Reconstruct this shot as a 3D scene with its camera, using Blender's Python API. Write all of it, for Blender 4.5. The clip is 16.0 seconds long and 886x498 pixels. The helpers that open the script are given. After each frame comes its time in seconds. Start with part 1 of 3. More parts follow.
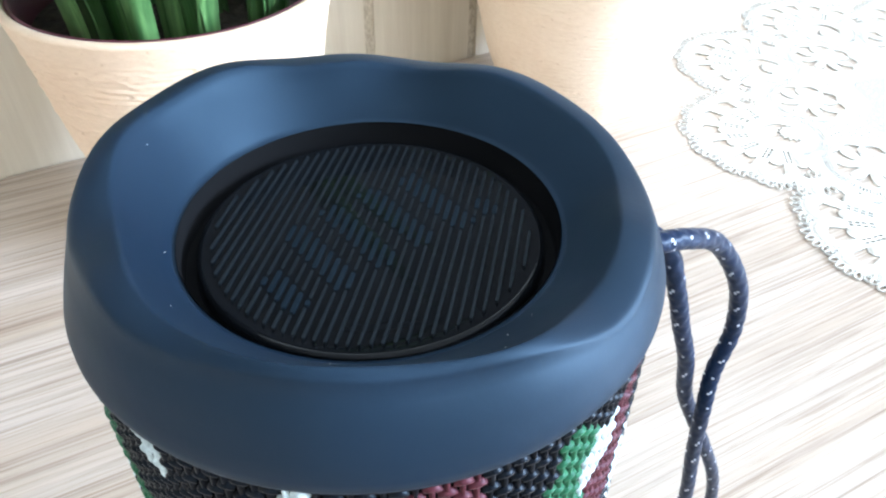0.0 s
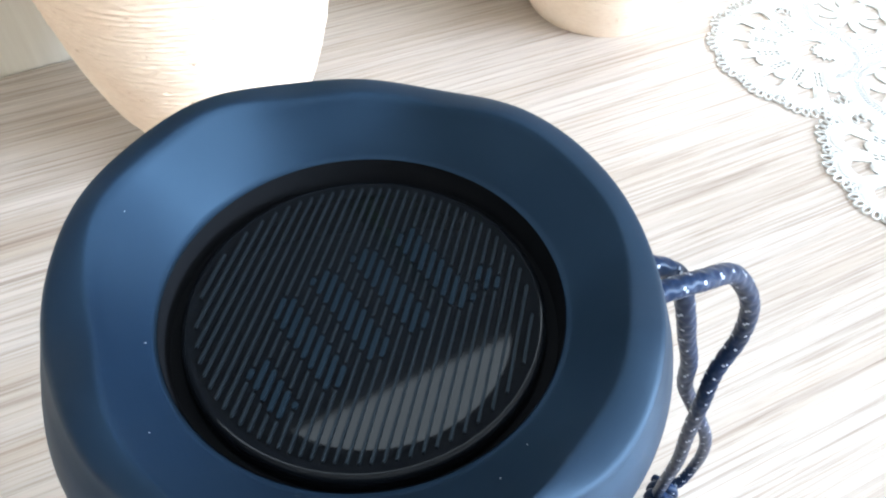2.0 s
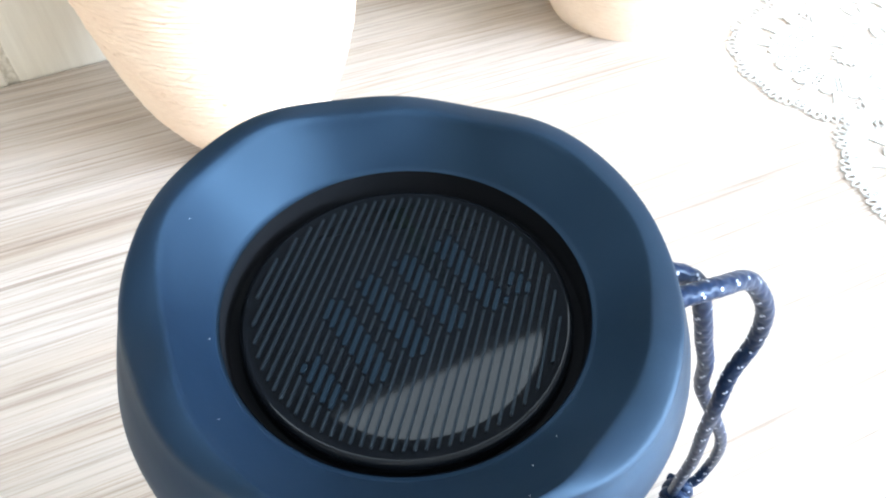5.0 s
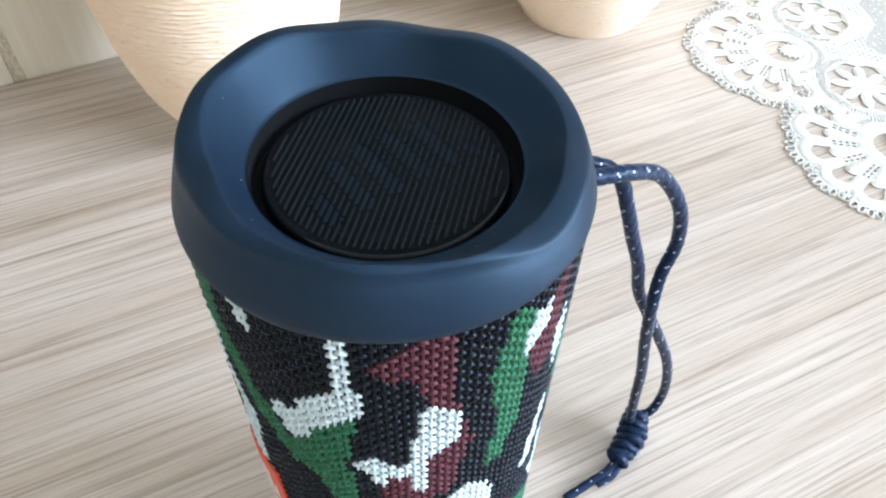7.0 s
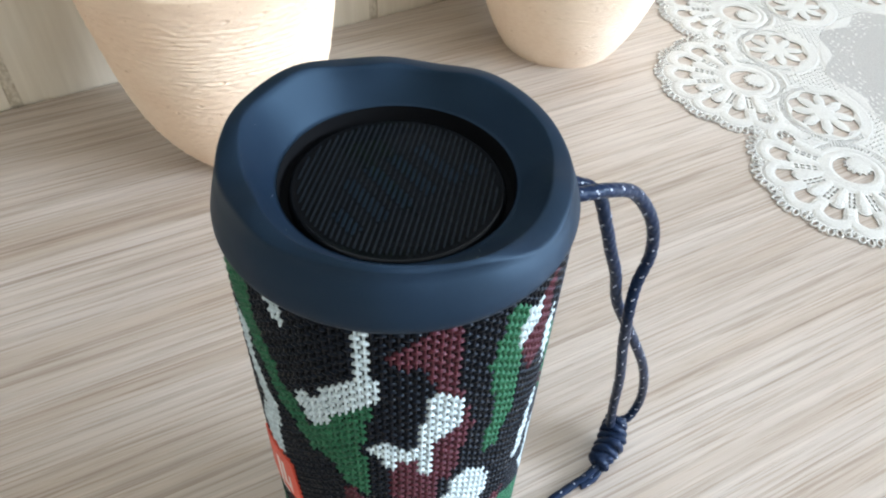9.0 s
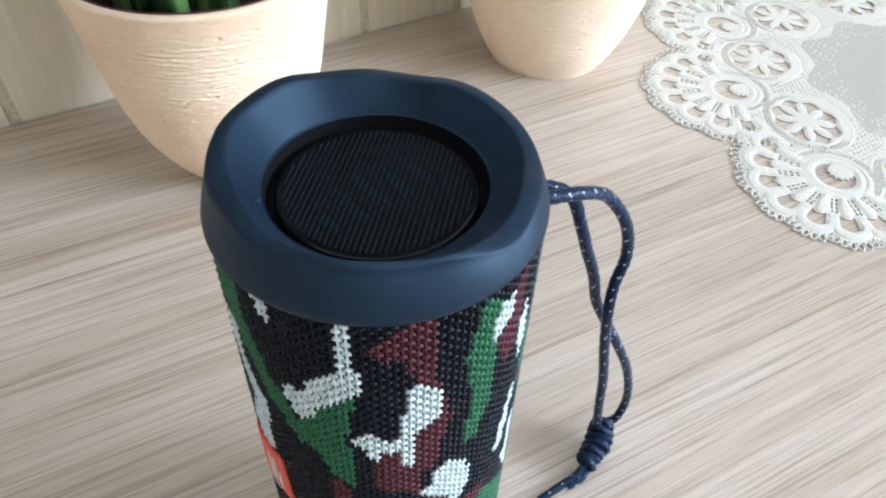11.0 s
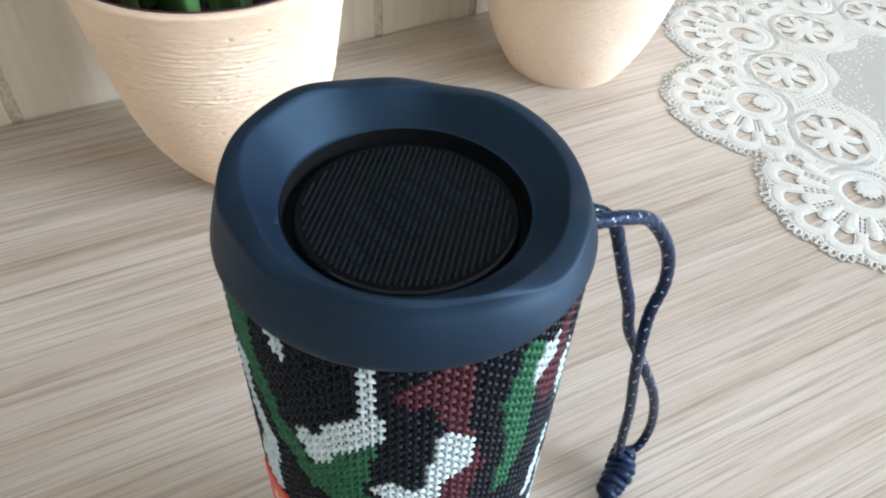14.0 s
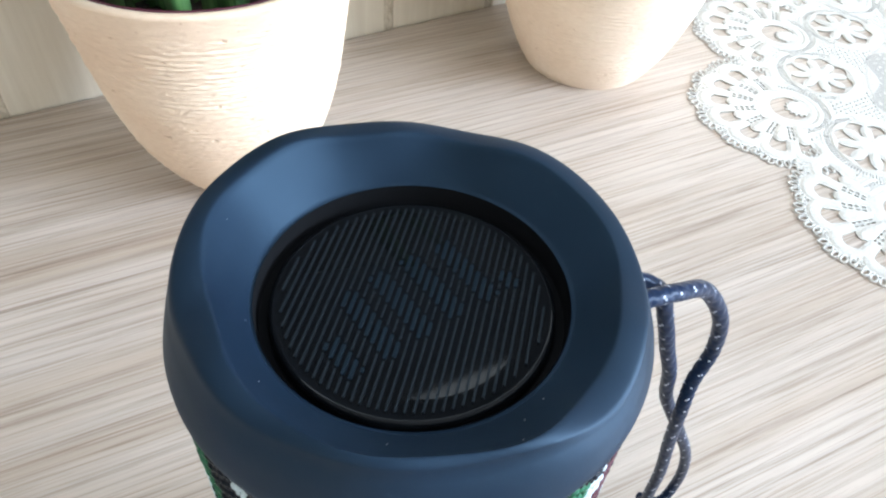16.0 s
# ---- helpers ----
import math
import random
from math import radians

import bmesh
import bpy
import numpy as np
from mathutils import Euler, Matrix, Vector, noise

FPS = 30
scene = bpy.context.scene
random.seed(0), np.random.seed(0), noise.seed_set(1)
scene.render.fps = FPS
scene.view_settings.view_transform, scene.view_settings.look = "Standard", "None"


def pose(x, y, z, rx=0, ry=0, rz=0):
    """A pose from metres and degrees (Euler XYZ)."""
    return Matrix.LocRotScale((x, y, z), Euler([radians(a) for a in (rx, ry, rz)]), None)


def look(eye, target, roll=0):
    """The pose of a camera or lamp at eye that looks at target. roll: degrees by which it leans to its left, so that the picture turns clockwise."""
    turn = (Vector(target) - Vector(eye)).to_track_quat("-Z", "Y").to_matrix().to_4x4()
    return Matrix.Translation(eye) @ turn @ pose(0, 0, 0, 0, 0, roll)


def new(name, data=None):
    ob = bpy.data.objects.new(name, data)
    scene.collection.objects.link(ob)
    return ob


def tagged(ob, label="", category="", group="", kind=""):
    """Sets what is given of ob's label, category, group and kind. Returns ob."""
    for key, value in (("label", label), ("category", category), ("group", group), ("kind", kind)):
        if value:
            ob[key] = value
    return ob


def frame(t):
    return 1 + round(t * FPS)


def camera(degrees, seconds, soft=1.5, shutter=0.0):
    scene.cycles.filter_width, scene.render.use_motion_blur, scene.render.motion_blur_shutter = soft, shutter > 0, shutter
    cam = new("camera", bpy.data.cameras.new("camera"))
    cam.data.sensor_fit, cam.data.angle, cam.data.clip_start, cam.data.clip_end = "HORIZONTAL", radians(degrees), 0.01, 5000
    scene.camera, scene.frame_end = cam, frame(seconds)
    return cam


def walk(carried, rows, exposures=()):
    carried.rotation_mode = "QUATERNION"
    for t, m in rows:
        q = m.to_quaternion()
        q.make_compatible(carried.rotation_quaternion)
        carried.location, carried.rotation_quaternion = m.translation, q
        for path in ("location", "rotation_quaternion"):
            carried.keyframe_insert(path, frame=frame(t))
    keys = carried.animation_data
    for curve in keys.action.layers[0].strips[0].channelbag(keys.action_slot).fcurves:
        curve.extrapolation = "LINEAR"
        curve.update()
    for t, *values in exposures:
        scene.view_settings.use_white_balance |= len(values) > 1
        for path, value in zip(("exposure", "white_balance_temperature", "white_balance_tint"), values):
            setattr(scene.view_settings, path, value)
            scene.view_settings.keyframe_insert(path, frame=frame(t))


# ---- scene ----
cam = camera(63.25, 16.0, soft=2.2)
PATH = [
    (0.0, pose(-0.0272, -0.0673, 0.2321, 49.06, -0.92, -30.81)),
    (0.5, pose(-0.0256, -0.0666, 0.2375, 48.23, -0.67, -31.35)),
    (1.0, pose(-0.0203, -0.0636, 0.2468, 45.57, -1.65, -30.73)),
    (1.5, pose(-0.0199, -0.0604, 0.2459, 41.55, -1.10, -30.04)),
    (2.0, pose(-0.0161, -0.0501, 0.2447, 39.09, -1.71, -28.82)),
    (2.5, pose(-0.0163, -0.0479, 0.2438, 38.75, -0.73, -28.57)),
    (3.0, pose(-0.0172, -0.0465, 0.2421, 38.67, -0.64, -28.01)),
    (5.5, pose(-0.0227, -0.0573, 0.2529, 39.06, -1.25, -27.45)),
    (6.0, pose(-0.0320, -0.0685, 0.2543, 39.81, -1.26, -27.40)),
    (6.5, pose(-0.0337, -0.0769, 0.2563, 40.14, -1.36, -28.18)),
    (7.0, pose(-0.0358, -0.0862, 0.2579, 40.76, -1.49, -28.97)),
    (7.5, pose(-0.0407, -0.0924, 0.2636, 41.32, -1.51, -29.68)),
    (8.0, pose(-0.0431, -0.0931, 0.2664, 41.80, -1.99, -29.98)),
    (10.5, pose(-0.0505, -0.1023, 0.2713, 43.84, -2.66, -30.69)),
    (11.0, pose(-0.0473, -0.1037, 0.2725, 43.86, -2.25, -30.96)),
    (11.5, pose(-0.0497, -0.1013, 0.2697, 43.67, -2.75, -30.60)),
    (12.0, pose(-0.0520, -0.0974, 0.2682, 43.79, -2.99, -30.10)),
    (12.5, pose(-0.0497, -0.0972, 0.2673, 43.89, -2.99, -30.05)),
    (13.0, pose(-0.0489, -0.0959, 0.2690, 43.88, -3.09, -29.90)),
    (13.5, pose(-0.0481, -0.0954, 0.2692, 44.03, -3.01, -29.97)),
    (14.0, pose(-0.0453, -0.0895, 0.2653, 44.11, -2.98, -29.92)),
    (14.5, pose(-0.0373, -0.0777, 0.2588, 43.85, -2.94, -30.16)),
    (15.0, pose(-0.0317, -0.0690, 0.2548, 43.00, -3.28, -29.31)),
    (15.5, pose(-0.0314, -0.0656, 0.2540, 42.71, -3.33, -29.04)),
    (16.0, pose(-0.0309, -0.0627, 0.2579, 42.62, -3.31, -28.66)),
]
EXPOSURES = [(0.0, 0.88, 6000, 9), (1.0, 0.95, 6050, 9), (1.5, 0.78, 6050, 9), (2.0, 0.86, 6000, 9), (3.0, 1.33, 5950, 8), (5.5, 1.18, 6000, 9), (6.0, 0.98, 6100, 9), (7.0, 0.53, 6250, 10),
             (8.0, 0.27, 6450, 10), (10.5, 0.14, 6450, 10), (12.5, 0.15, 6450, 10), (14.5, 0.11, 6450, 10), (15.5, 0.40, 6250, 10), (16.0, 0.48, 6200, 10)]
walk(cam, PATH, EXPOSURES)

# ---- light ----
world = bpy.data.worlds.new("sky")
scene.world = world
world.use_nodes = True
wn = world.node_tree.nodes
sky = wn.new("ShaderNodeTexSky")
sky.sky_type = "NISHITA"
sky.sun_disc = False
sky.sun_elevation, sky.sun_rotation = radians(38), radians(200)
wn["Background"].inputs["Strength"].default_value = 0.10
world.node_tree.links.new(sky.outputs["Color"], wn["Background"].inputs["Color"])

WALL_Y = 0.3325          # face of the board wall behind the table
ROOM_W, ROOM_E, ROOM_S = -1.25, 2.60, -3.4
BOARD_TOP = 0.30
FLOOR_Z, CEIL_Z = -0.75, 1.75
WIN_Y0, WIN_Y1, WIN_Z0, WIN_Z1 = -3.20, -1.15, 0.40, 1.68
TOP_X0, TOP_X1, TOP_Z0, TOP_Z1 = -0.50, 1.20, 0.88, 1.40   # high window over the boards


def window_lamp(place, towards, wide, high, energy, colour):
    data = bpy.data.lights.new("window_light", "AREA")
    data.shape, data.size, data.size_y = "RECTANGLE", wide, high
    data.energy, data.color = energy, colour
    ob = new("window_light", data)
    ob.matrix_world = look(place, towards)
    return ob


def daylight():
    y, z = (WIN_Y0 + WIN_Y1) / 2, (WIN_Z0 + WIN_Z1) / 2
    window_lamp((ROOM_E + 0.02, y, z), (0.0, y, z), WIN_Y1 - WIN_Y0 - 0.10, WIN_Z1 - WIN_Z0 - 0.10, 292.0, (0.70, 0.825, 1.0))
    x, z = (TOP_X0 + TOP_X1) / 2, (TOP_Z0 + TOP_Z1) / 2
    window_lamp((x, WALL_Y + 0.06, z), (x, 0.0, z), TOP_X1 - TOP_X0 - 0.004, TOP_Z1 - TOP_Z0 - 0.004, 12.2, (0.88, 0.97, 1.0))


daylight()


# ---- materials ----
def material(name, colour, rough=0.5, metal=0.0, coat=0.0, spec=0.5):
    m = bpy.data.materials.new(name)
    m.use_nodes = True
    b = m.node_tree.nodes["Principled BSDF"]
    b.inputs["Base Color"].default_value = (*colour, 1)
    b.inputs["Roughness"].default_value = rough
    b.inputs["Metallic"].default_value = metal
    b.inputs["Coat Weight"].default_value = coat
    b.inputs["Specular IOR Level"].default_value = spec
    return m


def node(m, kind, **values):
    n = m.node_tree.nodes.new(kind)
    for key, value in values.items():
        n.inputs[key].default_value = value
    return n


def link(m, a, out, b, inp):
    m.node_tree.links.new(a.outputs[out], b.inputs[inp])


def coords(m, scale=(1, 1, 1), rotation=(0, 0, 0), space="Object"):
    tc = m.node_tree.nodes.new("ShaderNodeTexCoord")
    turn = node(m, "ShaderNodeMapping", Rotation=rotation)
    mp = node(m, "ShaderNodeMapping", Scale=scale)
    link(m, tc, space, turn, "Vector")
    link(m, turn, "Vector", mp, "Vector")
    return mp


def noise_of(m, mp, scale, detail=4.0, rough=0.55):
    n = node(m, "ShaderNodeTexNoise", Scale=scale, Detail=detail, Roughness=rough)
    link(m, mp, "Vector", n, "Vector")
    return n


def ramp(m, src, out, stops):
    r = m.node_tree.nodes.new("ShaderNodeValToRGB")
    e = r.color_ramp.elements
    for i, (pos, col) in enumerate(stops):
        if i >= 2:
            e.new(pos)
        e[i].position, e[i].color = pos, (*col, 1)
    link(m, src, out, r, "Fac")
    return r


def blend(m, mode, a, aout, b, bout, fac=1.0):
    n = m.node_tree.nodes.new("ShaderNodeMix")
    n.data_type, n.blend_type = "RGBA", mode
    n.inputs["Factor"].default_value = fac
    m.node_tree.links.new(a.outputs[aout], n.inputs[6])
    m.node_tree.links.new(b.outputs[bout], n.inputs[7])
    return n


def to_base(m, n, out=0):
    m.node_tree.links.new(n.outputs[out], m.node_tree.nodes["Principled BSDF"].inputs["Base Color"])


def bump(m, src, out, strength, distance):
    b = node(m, "ShaderNodeBump", Strength=strength, Distance=distance)
    link(m, src, out, b, "Height")
    link(m, b, "Normal", m.node_tree.nodes["Principled BSDF"], "Normal")
    return b


def grey(v):
    return (v, v, v)


def laminate():
    """Pale wood-look laminate with long streaks."""
    m = material("wood_laminate", (0.55, 0.47, 0.39), 0.33, spec=0.6)
    turn = (0, 0, radians(3.3))
    broad = noise_of(m, coords(m, (1.1, 26, 1), turn), 1.6, 5, 0.6)
    fine = noise_of(m, coords(m, (3.4, 190, 1), turn), 2.1, 6, 0.66)
    line = noise_of(m, coords(m, (4.2, 520, 1), turn), 1.2, 4, 0.55)
    tick = noise_of(m, coords(m, (16, 900, 1), turn), 1.1, 3, 0.6)
    base = ramp(m, broad, "Fac", [(0.28, (0.405, 0.318, 0.245)), (0.48, (0.490, 0.415, 0.346)), (0.70, (0.560, 0.492, 0.428))])
    streak = ramp(m, fine, "Fac", [(0.33, (0.56, 0.50, 0.45)), (0.46, grey(0.87)), (0.60, grey(1.06))])
    dark = ramp(m, line, "Fac", [(0.34, (0.54, 0.46, 0.41)), (0.44, grey(1.0))])
    spark = ramp(m, tick, "Fac", [(0.36, (0.72, 0.66, 0.60)), (0.46, grey(1.0)), (0.66, grey(1.0)), (0.74, grey(1.10))])
    a = blend(m, "MULTIPLY", base, "Color", streak, "Color", 0.66)
    a = blend(m, "MULTIPLY", a, 2, dark, "Color", 0.72)
    b = blend(m, "MULTIPLY", a, 2, spark, "Color", 0.8)
    to_base(m, b, 2)
    bump(m, fine, "Fac", 0.25, 0.0004)
    return m


def plaster(name, colour, amount=0.06, size=60):
    m = material(name, colour, 0.75)
    mp = coords(m)
    n = noise_of(m, mp, size, 5)
    big = noise_of(m, mp, 6, 3)
    lo, hi = tuple(c * (1 - amount * 2) for c in colour), tuple(min(1, c * (1 + amount)) for c in colour)
    c1 = ramp(m, big, "Fac", [(0.3, lo), (0.7, hi)])
    c2 = ramp(m, n, "Fac", [(0.3, grey(1 - amount)), (0.7, grey(1.0))])
    to_base(m, blend(m, "MULTIPLY", c1, "Color", c2, "Color"), 2)
    bump(m, n, "Fac", 0.3, 0.0005)
    return m


def board_paint():
    m = material("cream_board", (0.74, 0.69, 0.58), 0.5)
    n = noise_of(m, coords(m, (60, 60, 3)), 3, 5)
    fine = noise_of(m, coords(m, (220, 220, 20)), 3, 4)
    to_base(m, ramp(m, n, "Fac", [(0.3, (0.615, 0.545, 0.435)), (0.7, (0.70, 0.635, 0.52))]))
    bump(m, fine, "Fac", 0.25, 0.0004)
    return m


def groove_strip():
    m = material("beige_groove", (0.5, 0.43, 0.32), 0.7)
    n = noise_of(m, coords(m, (260, 260, 160)), 2, 4)
    to_base(m, ramp(m, n, "Fac", [(0.35, (0.44, 0.375, 0.28)), (0.65, (0.64, 0.575, 0.46))]))
    bump(m, n, "Fac", 0.5, 0.001)
    return m


def pot_clay(name, low, high):
    m = material(name, high, 0.7)
    rows_ = noise_of(m, coords(m, (130, 130, 400)), 2.0, 5, 0.65)
    pits = noise_of(m, coords(m, (1, 1, 1.7)), 230, 3, 0.5)
    big = noise_of(m, coords(m), 22, 4)
    c1 = ramp(m, big, "Fac", [(0.3, low), (0.7, high)])
    c2 = ramp(m, rows_, "Fac", [(0.3, (0.93, 0.91, 0.89)), (0.6, grey(1.0))])
    c3 = ramp(m, pits, "Fac", [(0.24, (0.78, 0.70, 0.63)), (0.32, grey(1.0))])
    a = blend(m, "MULTIPLY", c1, "Color", c2, "Color")
    to_base(m, blend(m, "MULTIPLY", a, 2, c3, "Color", 0.8), 2)
    add = m.node_tree.nodes.new("ShaderNodeMath")
    add.operation = "ADD"
    m.node_tree.links.new(rows_.outputs["Fac"], add.inputs[0])
    m.node_tree.links.new(c3.outputs["Color"], add.inputs[1])
    bump(m, add, "Value", 0.35, 0.0010)
    return m


def rubber():
    m = material("navy_rubber", (0.004, 0.010, 0.022), 0.56, spec=0.36)
    mp = coords(m)
    n = noise_of(m, mp, 900, 3)
    big = noise_of(m, mp, 45, 4)
    to_base(m, ramp(m, big, "Fac", [(0.3, (0.0034, 0.0088, 0.0195)), (0.7, (0.0046, 0.0112, 0.0240))]))
    r = ramp(m, big, "Fac", [(0.3, grey(0.52)), (0.7, grey(0.59))])
    link(m, r, "Color", m.node_tree.nodes["Principled BSDF"], "Roughness")
    # blue of the sky in the window, put into the highlights as a tint
    m.node_tree.nodes["Principled BSDF"].inputs["Specular Tint"].default_value = (0.45, 0.74, 1.0, 1)
    bump(m, n, "Fac", 0.06, 0.0002)
    return m


def yarn(name, colour, rough=0.6):
    m = material(name, colour, rough, spec=0.14)
    n = noise_of(m, coords(m, (1, 1, 0.5)), 1400, 3)
    lo, hi = tuple(c * 0.7 for c in colour), tuple(min(1, c * 1.2) for c in colour)
    to_base(m, ramp(m, n, "Fac", [(0.3, lo), (0.7, hi)]))
    m.node_tree.nodes["Principled BSDF"].inputs["Sheen Weight"].default_value = 0.01
    m.node_tree.nodes["Principled BSDF"].inputs["Specular Tint"].default_value = (0.70, 0.85, 1.0, 1)
    return m


def leaf_green():
    m = material("leaf_green", (0.05, 0.14, 0.04), 0.4)
    n = noise_of(m, coords(m, (260, 260, 6)), 1.5, 3)
    info = m.node_tree.nodes.new("ShaderNodeObjectInfo")
    c = ramp(m, n, "Fac", [(0.3, (0.035, 0.105, 0.030)), (0.7, (0.12, 0.25, 0.085))])
    c2 = ramp(m, info, "Random", [(0.0, (0.5, 0.6, 0.5)), (1.0, (1.35, 1.2, 1.2))])
    to_base(m, blend(m, "MULTIPLY", c, "Color", c2, "Color"), 2)
    return m


def soil_brown():
    m = material("soil", (0.03, 0.022, 0.016), 0.95)
    n = noise_of(m, coords(m), 260, 5)
    to_base(m, ramp(m, n, "Fac", [(0.3, (0.010, 0.008, 0.006)), (0.7, (0.05, 0.036, 0.026))]))
    bump(m, n, "Fac", 0.8, 0.003)
    return m


def lace_cotton(name, colour):
    m = material(name, colour, 0.8)
    n = noise_of(m, coords(m), 900, 3)
    to_base(m, ramp(m, n, "Fac", [(0.3, tuple(c * 0.86 for c in colour)), (0.7, colour)]))
    bump(m, n, "Fac", 0.6, 0.0006)
    return m


LAMINATE = laminate()
BOARD = board_paint()
GROOVE = groove_strip()
PLASTER = plaster("pale_plaster", (0.80, 0.77, 0.70))
BEIGE_PAPER = plaster("beige_wallpaper", (0.50, 0.445, 0.37), 0.1, 30)
TAUPE = plaster("dark_taupe_paint", (0.075, 0.068, 0.062), 0.1, 30)
CEILING = plaster("white_ceiling", (0.80, 0.79, 0.76))
FLOOR_M = plaster("brown_floor", (0.34, 0.26, 0.19), 0.12, 20)
FRAME_W = plaster("white_frame", (0.80, 0.80, 0.78), 0.03)
CLAY = pot_clay("peach_clay", (0.74, 0.545, 0.385), (0.81, 0.645, 0.485))
# same peach clay, paler: the second pot's stronger light put into its colour
LIT_CLAY = pot_clay("lit_peach_clay", (0.79, 0.625, 0.470), (0.85, 0.715, 0.570))
RUBBER = rubber()
GLOSS = material("black_gloss_plastic", (0.0036, 0.0044, 0.0056), 0.06, spec=0.12)
RIB = material("grey_rib_plastic", (0.0085, 0.0112, 0.0135), 0.42, spec=0.15)
RIB.node_tree.nodes["Principled BSDF"].inputs["Specular Tint"].default_value = (0.62, 0.82, 1.0, 1)
RIB_BLUE = material("blue_rib_plastic", (0.0052, 0.0096, 0.0148), 0.42, spec=0.16)
RIB_BLUE.node_tree.nodes["Principled BSDF"].inputs["Specular Tint"].default_value = (0.50, 0.78, 1.0, 1)
MATT_BLACK = material("matt_black_foam", (0.0055, 0.0058, 0.0065), 0.8, spec=0.05)
SPINE = material("slate_rubber", (0.035, 0.045, 0.06), 0.5)
Y_BLACK = yarn("black_yarn", (0.0016, 0.0026, 0.0058), 0.36)
Y_WHITE = yarn("white_yarn", (0.50, 0.585, 0.60))
Y_GREEN = yarn("green_yarn", (0.024, 0.112, 0.054), 0.45)
Y_MAROON = yarn("maroon_yarn", (0.078, 0.019, 0.026), 0.45)
TAG_RED = material("red_tag", (0.62, 0.07, 0.035), 0.5)
TAG_WHITE = material("tag_print", (0.75, 0.70, 0.66), 0.5)
CORD_NAVY = yarn("navy_cord", (0.009, 0.018, 0.045), 0.36)
CORD_FLECK = material("reflective_fleck", (0.42, 0.46, 0.53), 0.4)
LEAF = leaf_green()
SOIL = soil_brown()
LINER = material("maroon_plastic", (0.10, 0.02, 0.035), 0.45)
LACE = lace_cotton("white_lace", (0.60, 0.58, 0.53))
ORGANZA = lace_cotton("ivory_cloth", (0.415, 0.395, 0.36))


# ---- building helpers ----
def as_mesh(name, verts, faces, mats, index=None, smooth=True):
    me = bpy.data.meshes.new(name)
    me.from_pydata([tuple(v) for v in verts], [], [tuple(f) for f in faces])
    for m in mats:
        me.materials.append(m)
    if index is not None:
        me.polygons.foreach_set("material_index", np.asarray(index, dtype=np.int32))
    if smooth:
        me.polygons.foreach_set("use_smooth", np.ones(len(me.polygons), dtype=bool))
    me.update()
    return me


def child(name, me, parent, label=""):
    ob = new(name, me)
    ob.parent = parent
    return tagged(ob, label)


def part(name, bm, mat, parent, label="", smooth=False):
    """One bmesh as one mesh object under its thing."""
    me = bpy.data.meshes.new(name)
    bm.to_mesh(me)
    bm.free()
    me.materials.append(mat)
    if smooth:
        me.polygons.foreach_set("use_smooth", np.ones(len(me.polygons), dtype=bool))
    return child(name, me, parent, label)


def box(x0, x1, y0, y1, z0, z1, bevel=0.0, seg=2):
    bm = bmesh.new()
    bmesh.ops.create_cube(bm, size=1.0)
    bmesh.ops.transform(bm, matrix=Matrix.Translation(((x0 + x1) / 2, (y0 + y1) / 2, (z0 + z1) / 2)) @ Matrix.Diagonal((x1 - x0, y1 - y0, z1 - z0, 1)), verts=bm.verts)
    if bevel:
        bmesh.ops.bevel(bm, geom=bm.edges[:], offset=bevel, segments=seg, affect="EDGES", profile=0.5)
    return bm


def lathe(profile, n=96, wobble=None, closed=False):
    """Verts and faces of a turned shape. profile: (r, z) rows; wobble(angle, row, r, z) gives r, z."""
    verts, faces = [], []
    for j, (r, z) in enumerate(profile):
        for i in range(n):
            a = 2 * math.pi * i / n
            rr, zz = wobble(a, j, r, z) if wobble else (r, z)
            verts.append((rr * math.cos(a), rr * math.sin(a), zz))
    for j in range(len(profile) - 1):
        for i in range(n):
            k = (i + 1) % n
            faces.append((j * n + i, j * n + k, (j + 1) * n + k, (j + 1) * n + i))
    if closed:
        faces.append(tuple(range(n - 1, -1, -1)))
        faces.append(tuple((len(profile) - 1) * n + i for i in range(n)))
    return verts, faces


def spline(points, n):
    """n points along a smooth line through the given ones."""
    p = [Vector(q) for q in points]
    p = [p[0] * 2 - p[1]] + p + [p[-1] * 2 - p[-2]]
    out = []
    spans = len(p) - 3
    for k in range(n):
        s = k / (n - 1) * spans
        i = min(int(s), spans - 1)
        t = s - i
        a, b, c, d = p[i:i + 4]
        out.append(0.5 * ((2 * b) + (c - a) * t + (2 * a - 5 * b + 4 * c - d) * t * t + (3 * b - a - 3 * c + d) * t ** 3))
    return out


def tube(points, radius, seg=12, taper=None):
    verts, faces = [], []
    up = Vector((0.3, 0.9, 0.31)).normalized()
    for k, p in enumerate(points):
        d = (points[min(k + 1, len(points) - 1)] - points[max(k - 1, 0)]).normalized()
        x = (up - d * up.dot(d)).normalized()
        y = d.cross(x)
        r = radius * (taper(k / (len(points) - 1)) if taper else 1)
        for i in range(seg):
            a = 2 * math.pi * i / seg
            verts.append(p + (x * math.cos(a) + y * math.sin(a)) * r)
        up = x
    n = len(points)
    for k in range(n - 1):
        for i in range(seg):
            j = (i + 1) % seg
            faces.append((k * seg + i, k * seg + j, (k + 1) * seg + j, (k + 1) * seg + i))
    faces.append(tuple(range(seg - 1, -1, -1)))
    faces.append(tuple((n - 1) * seg + i for i in range(seg)))
    return verts, faces


# ---- room ----
def setting(name, bm, mat, label, category):
    me = bpy.data.meshes.new(name)
    bm.to_mesh(me)
    bm.free()
    me.materials.append(mat)
    return tagged(new(name, me), label, category, kind="structure")


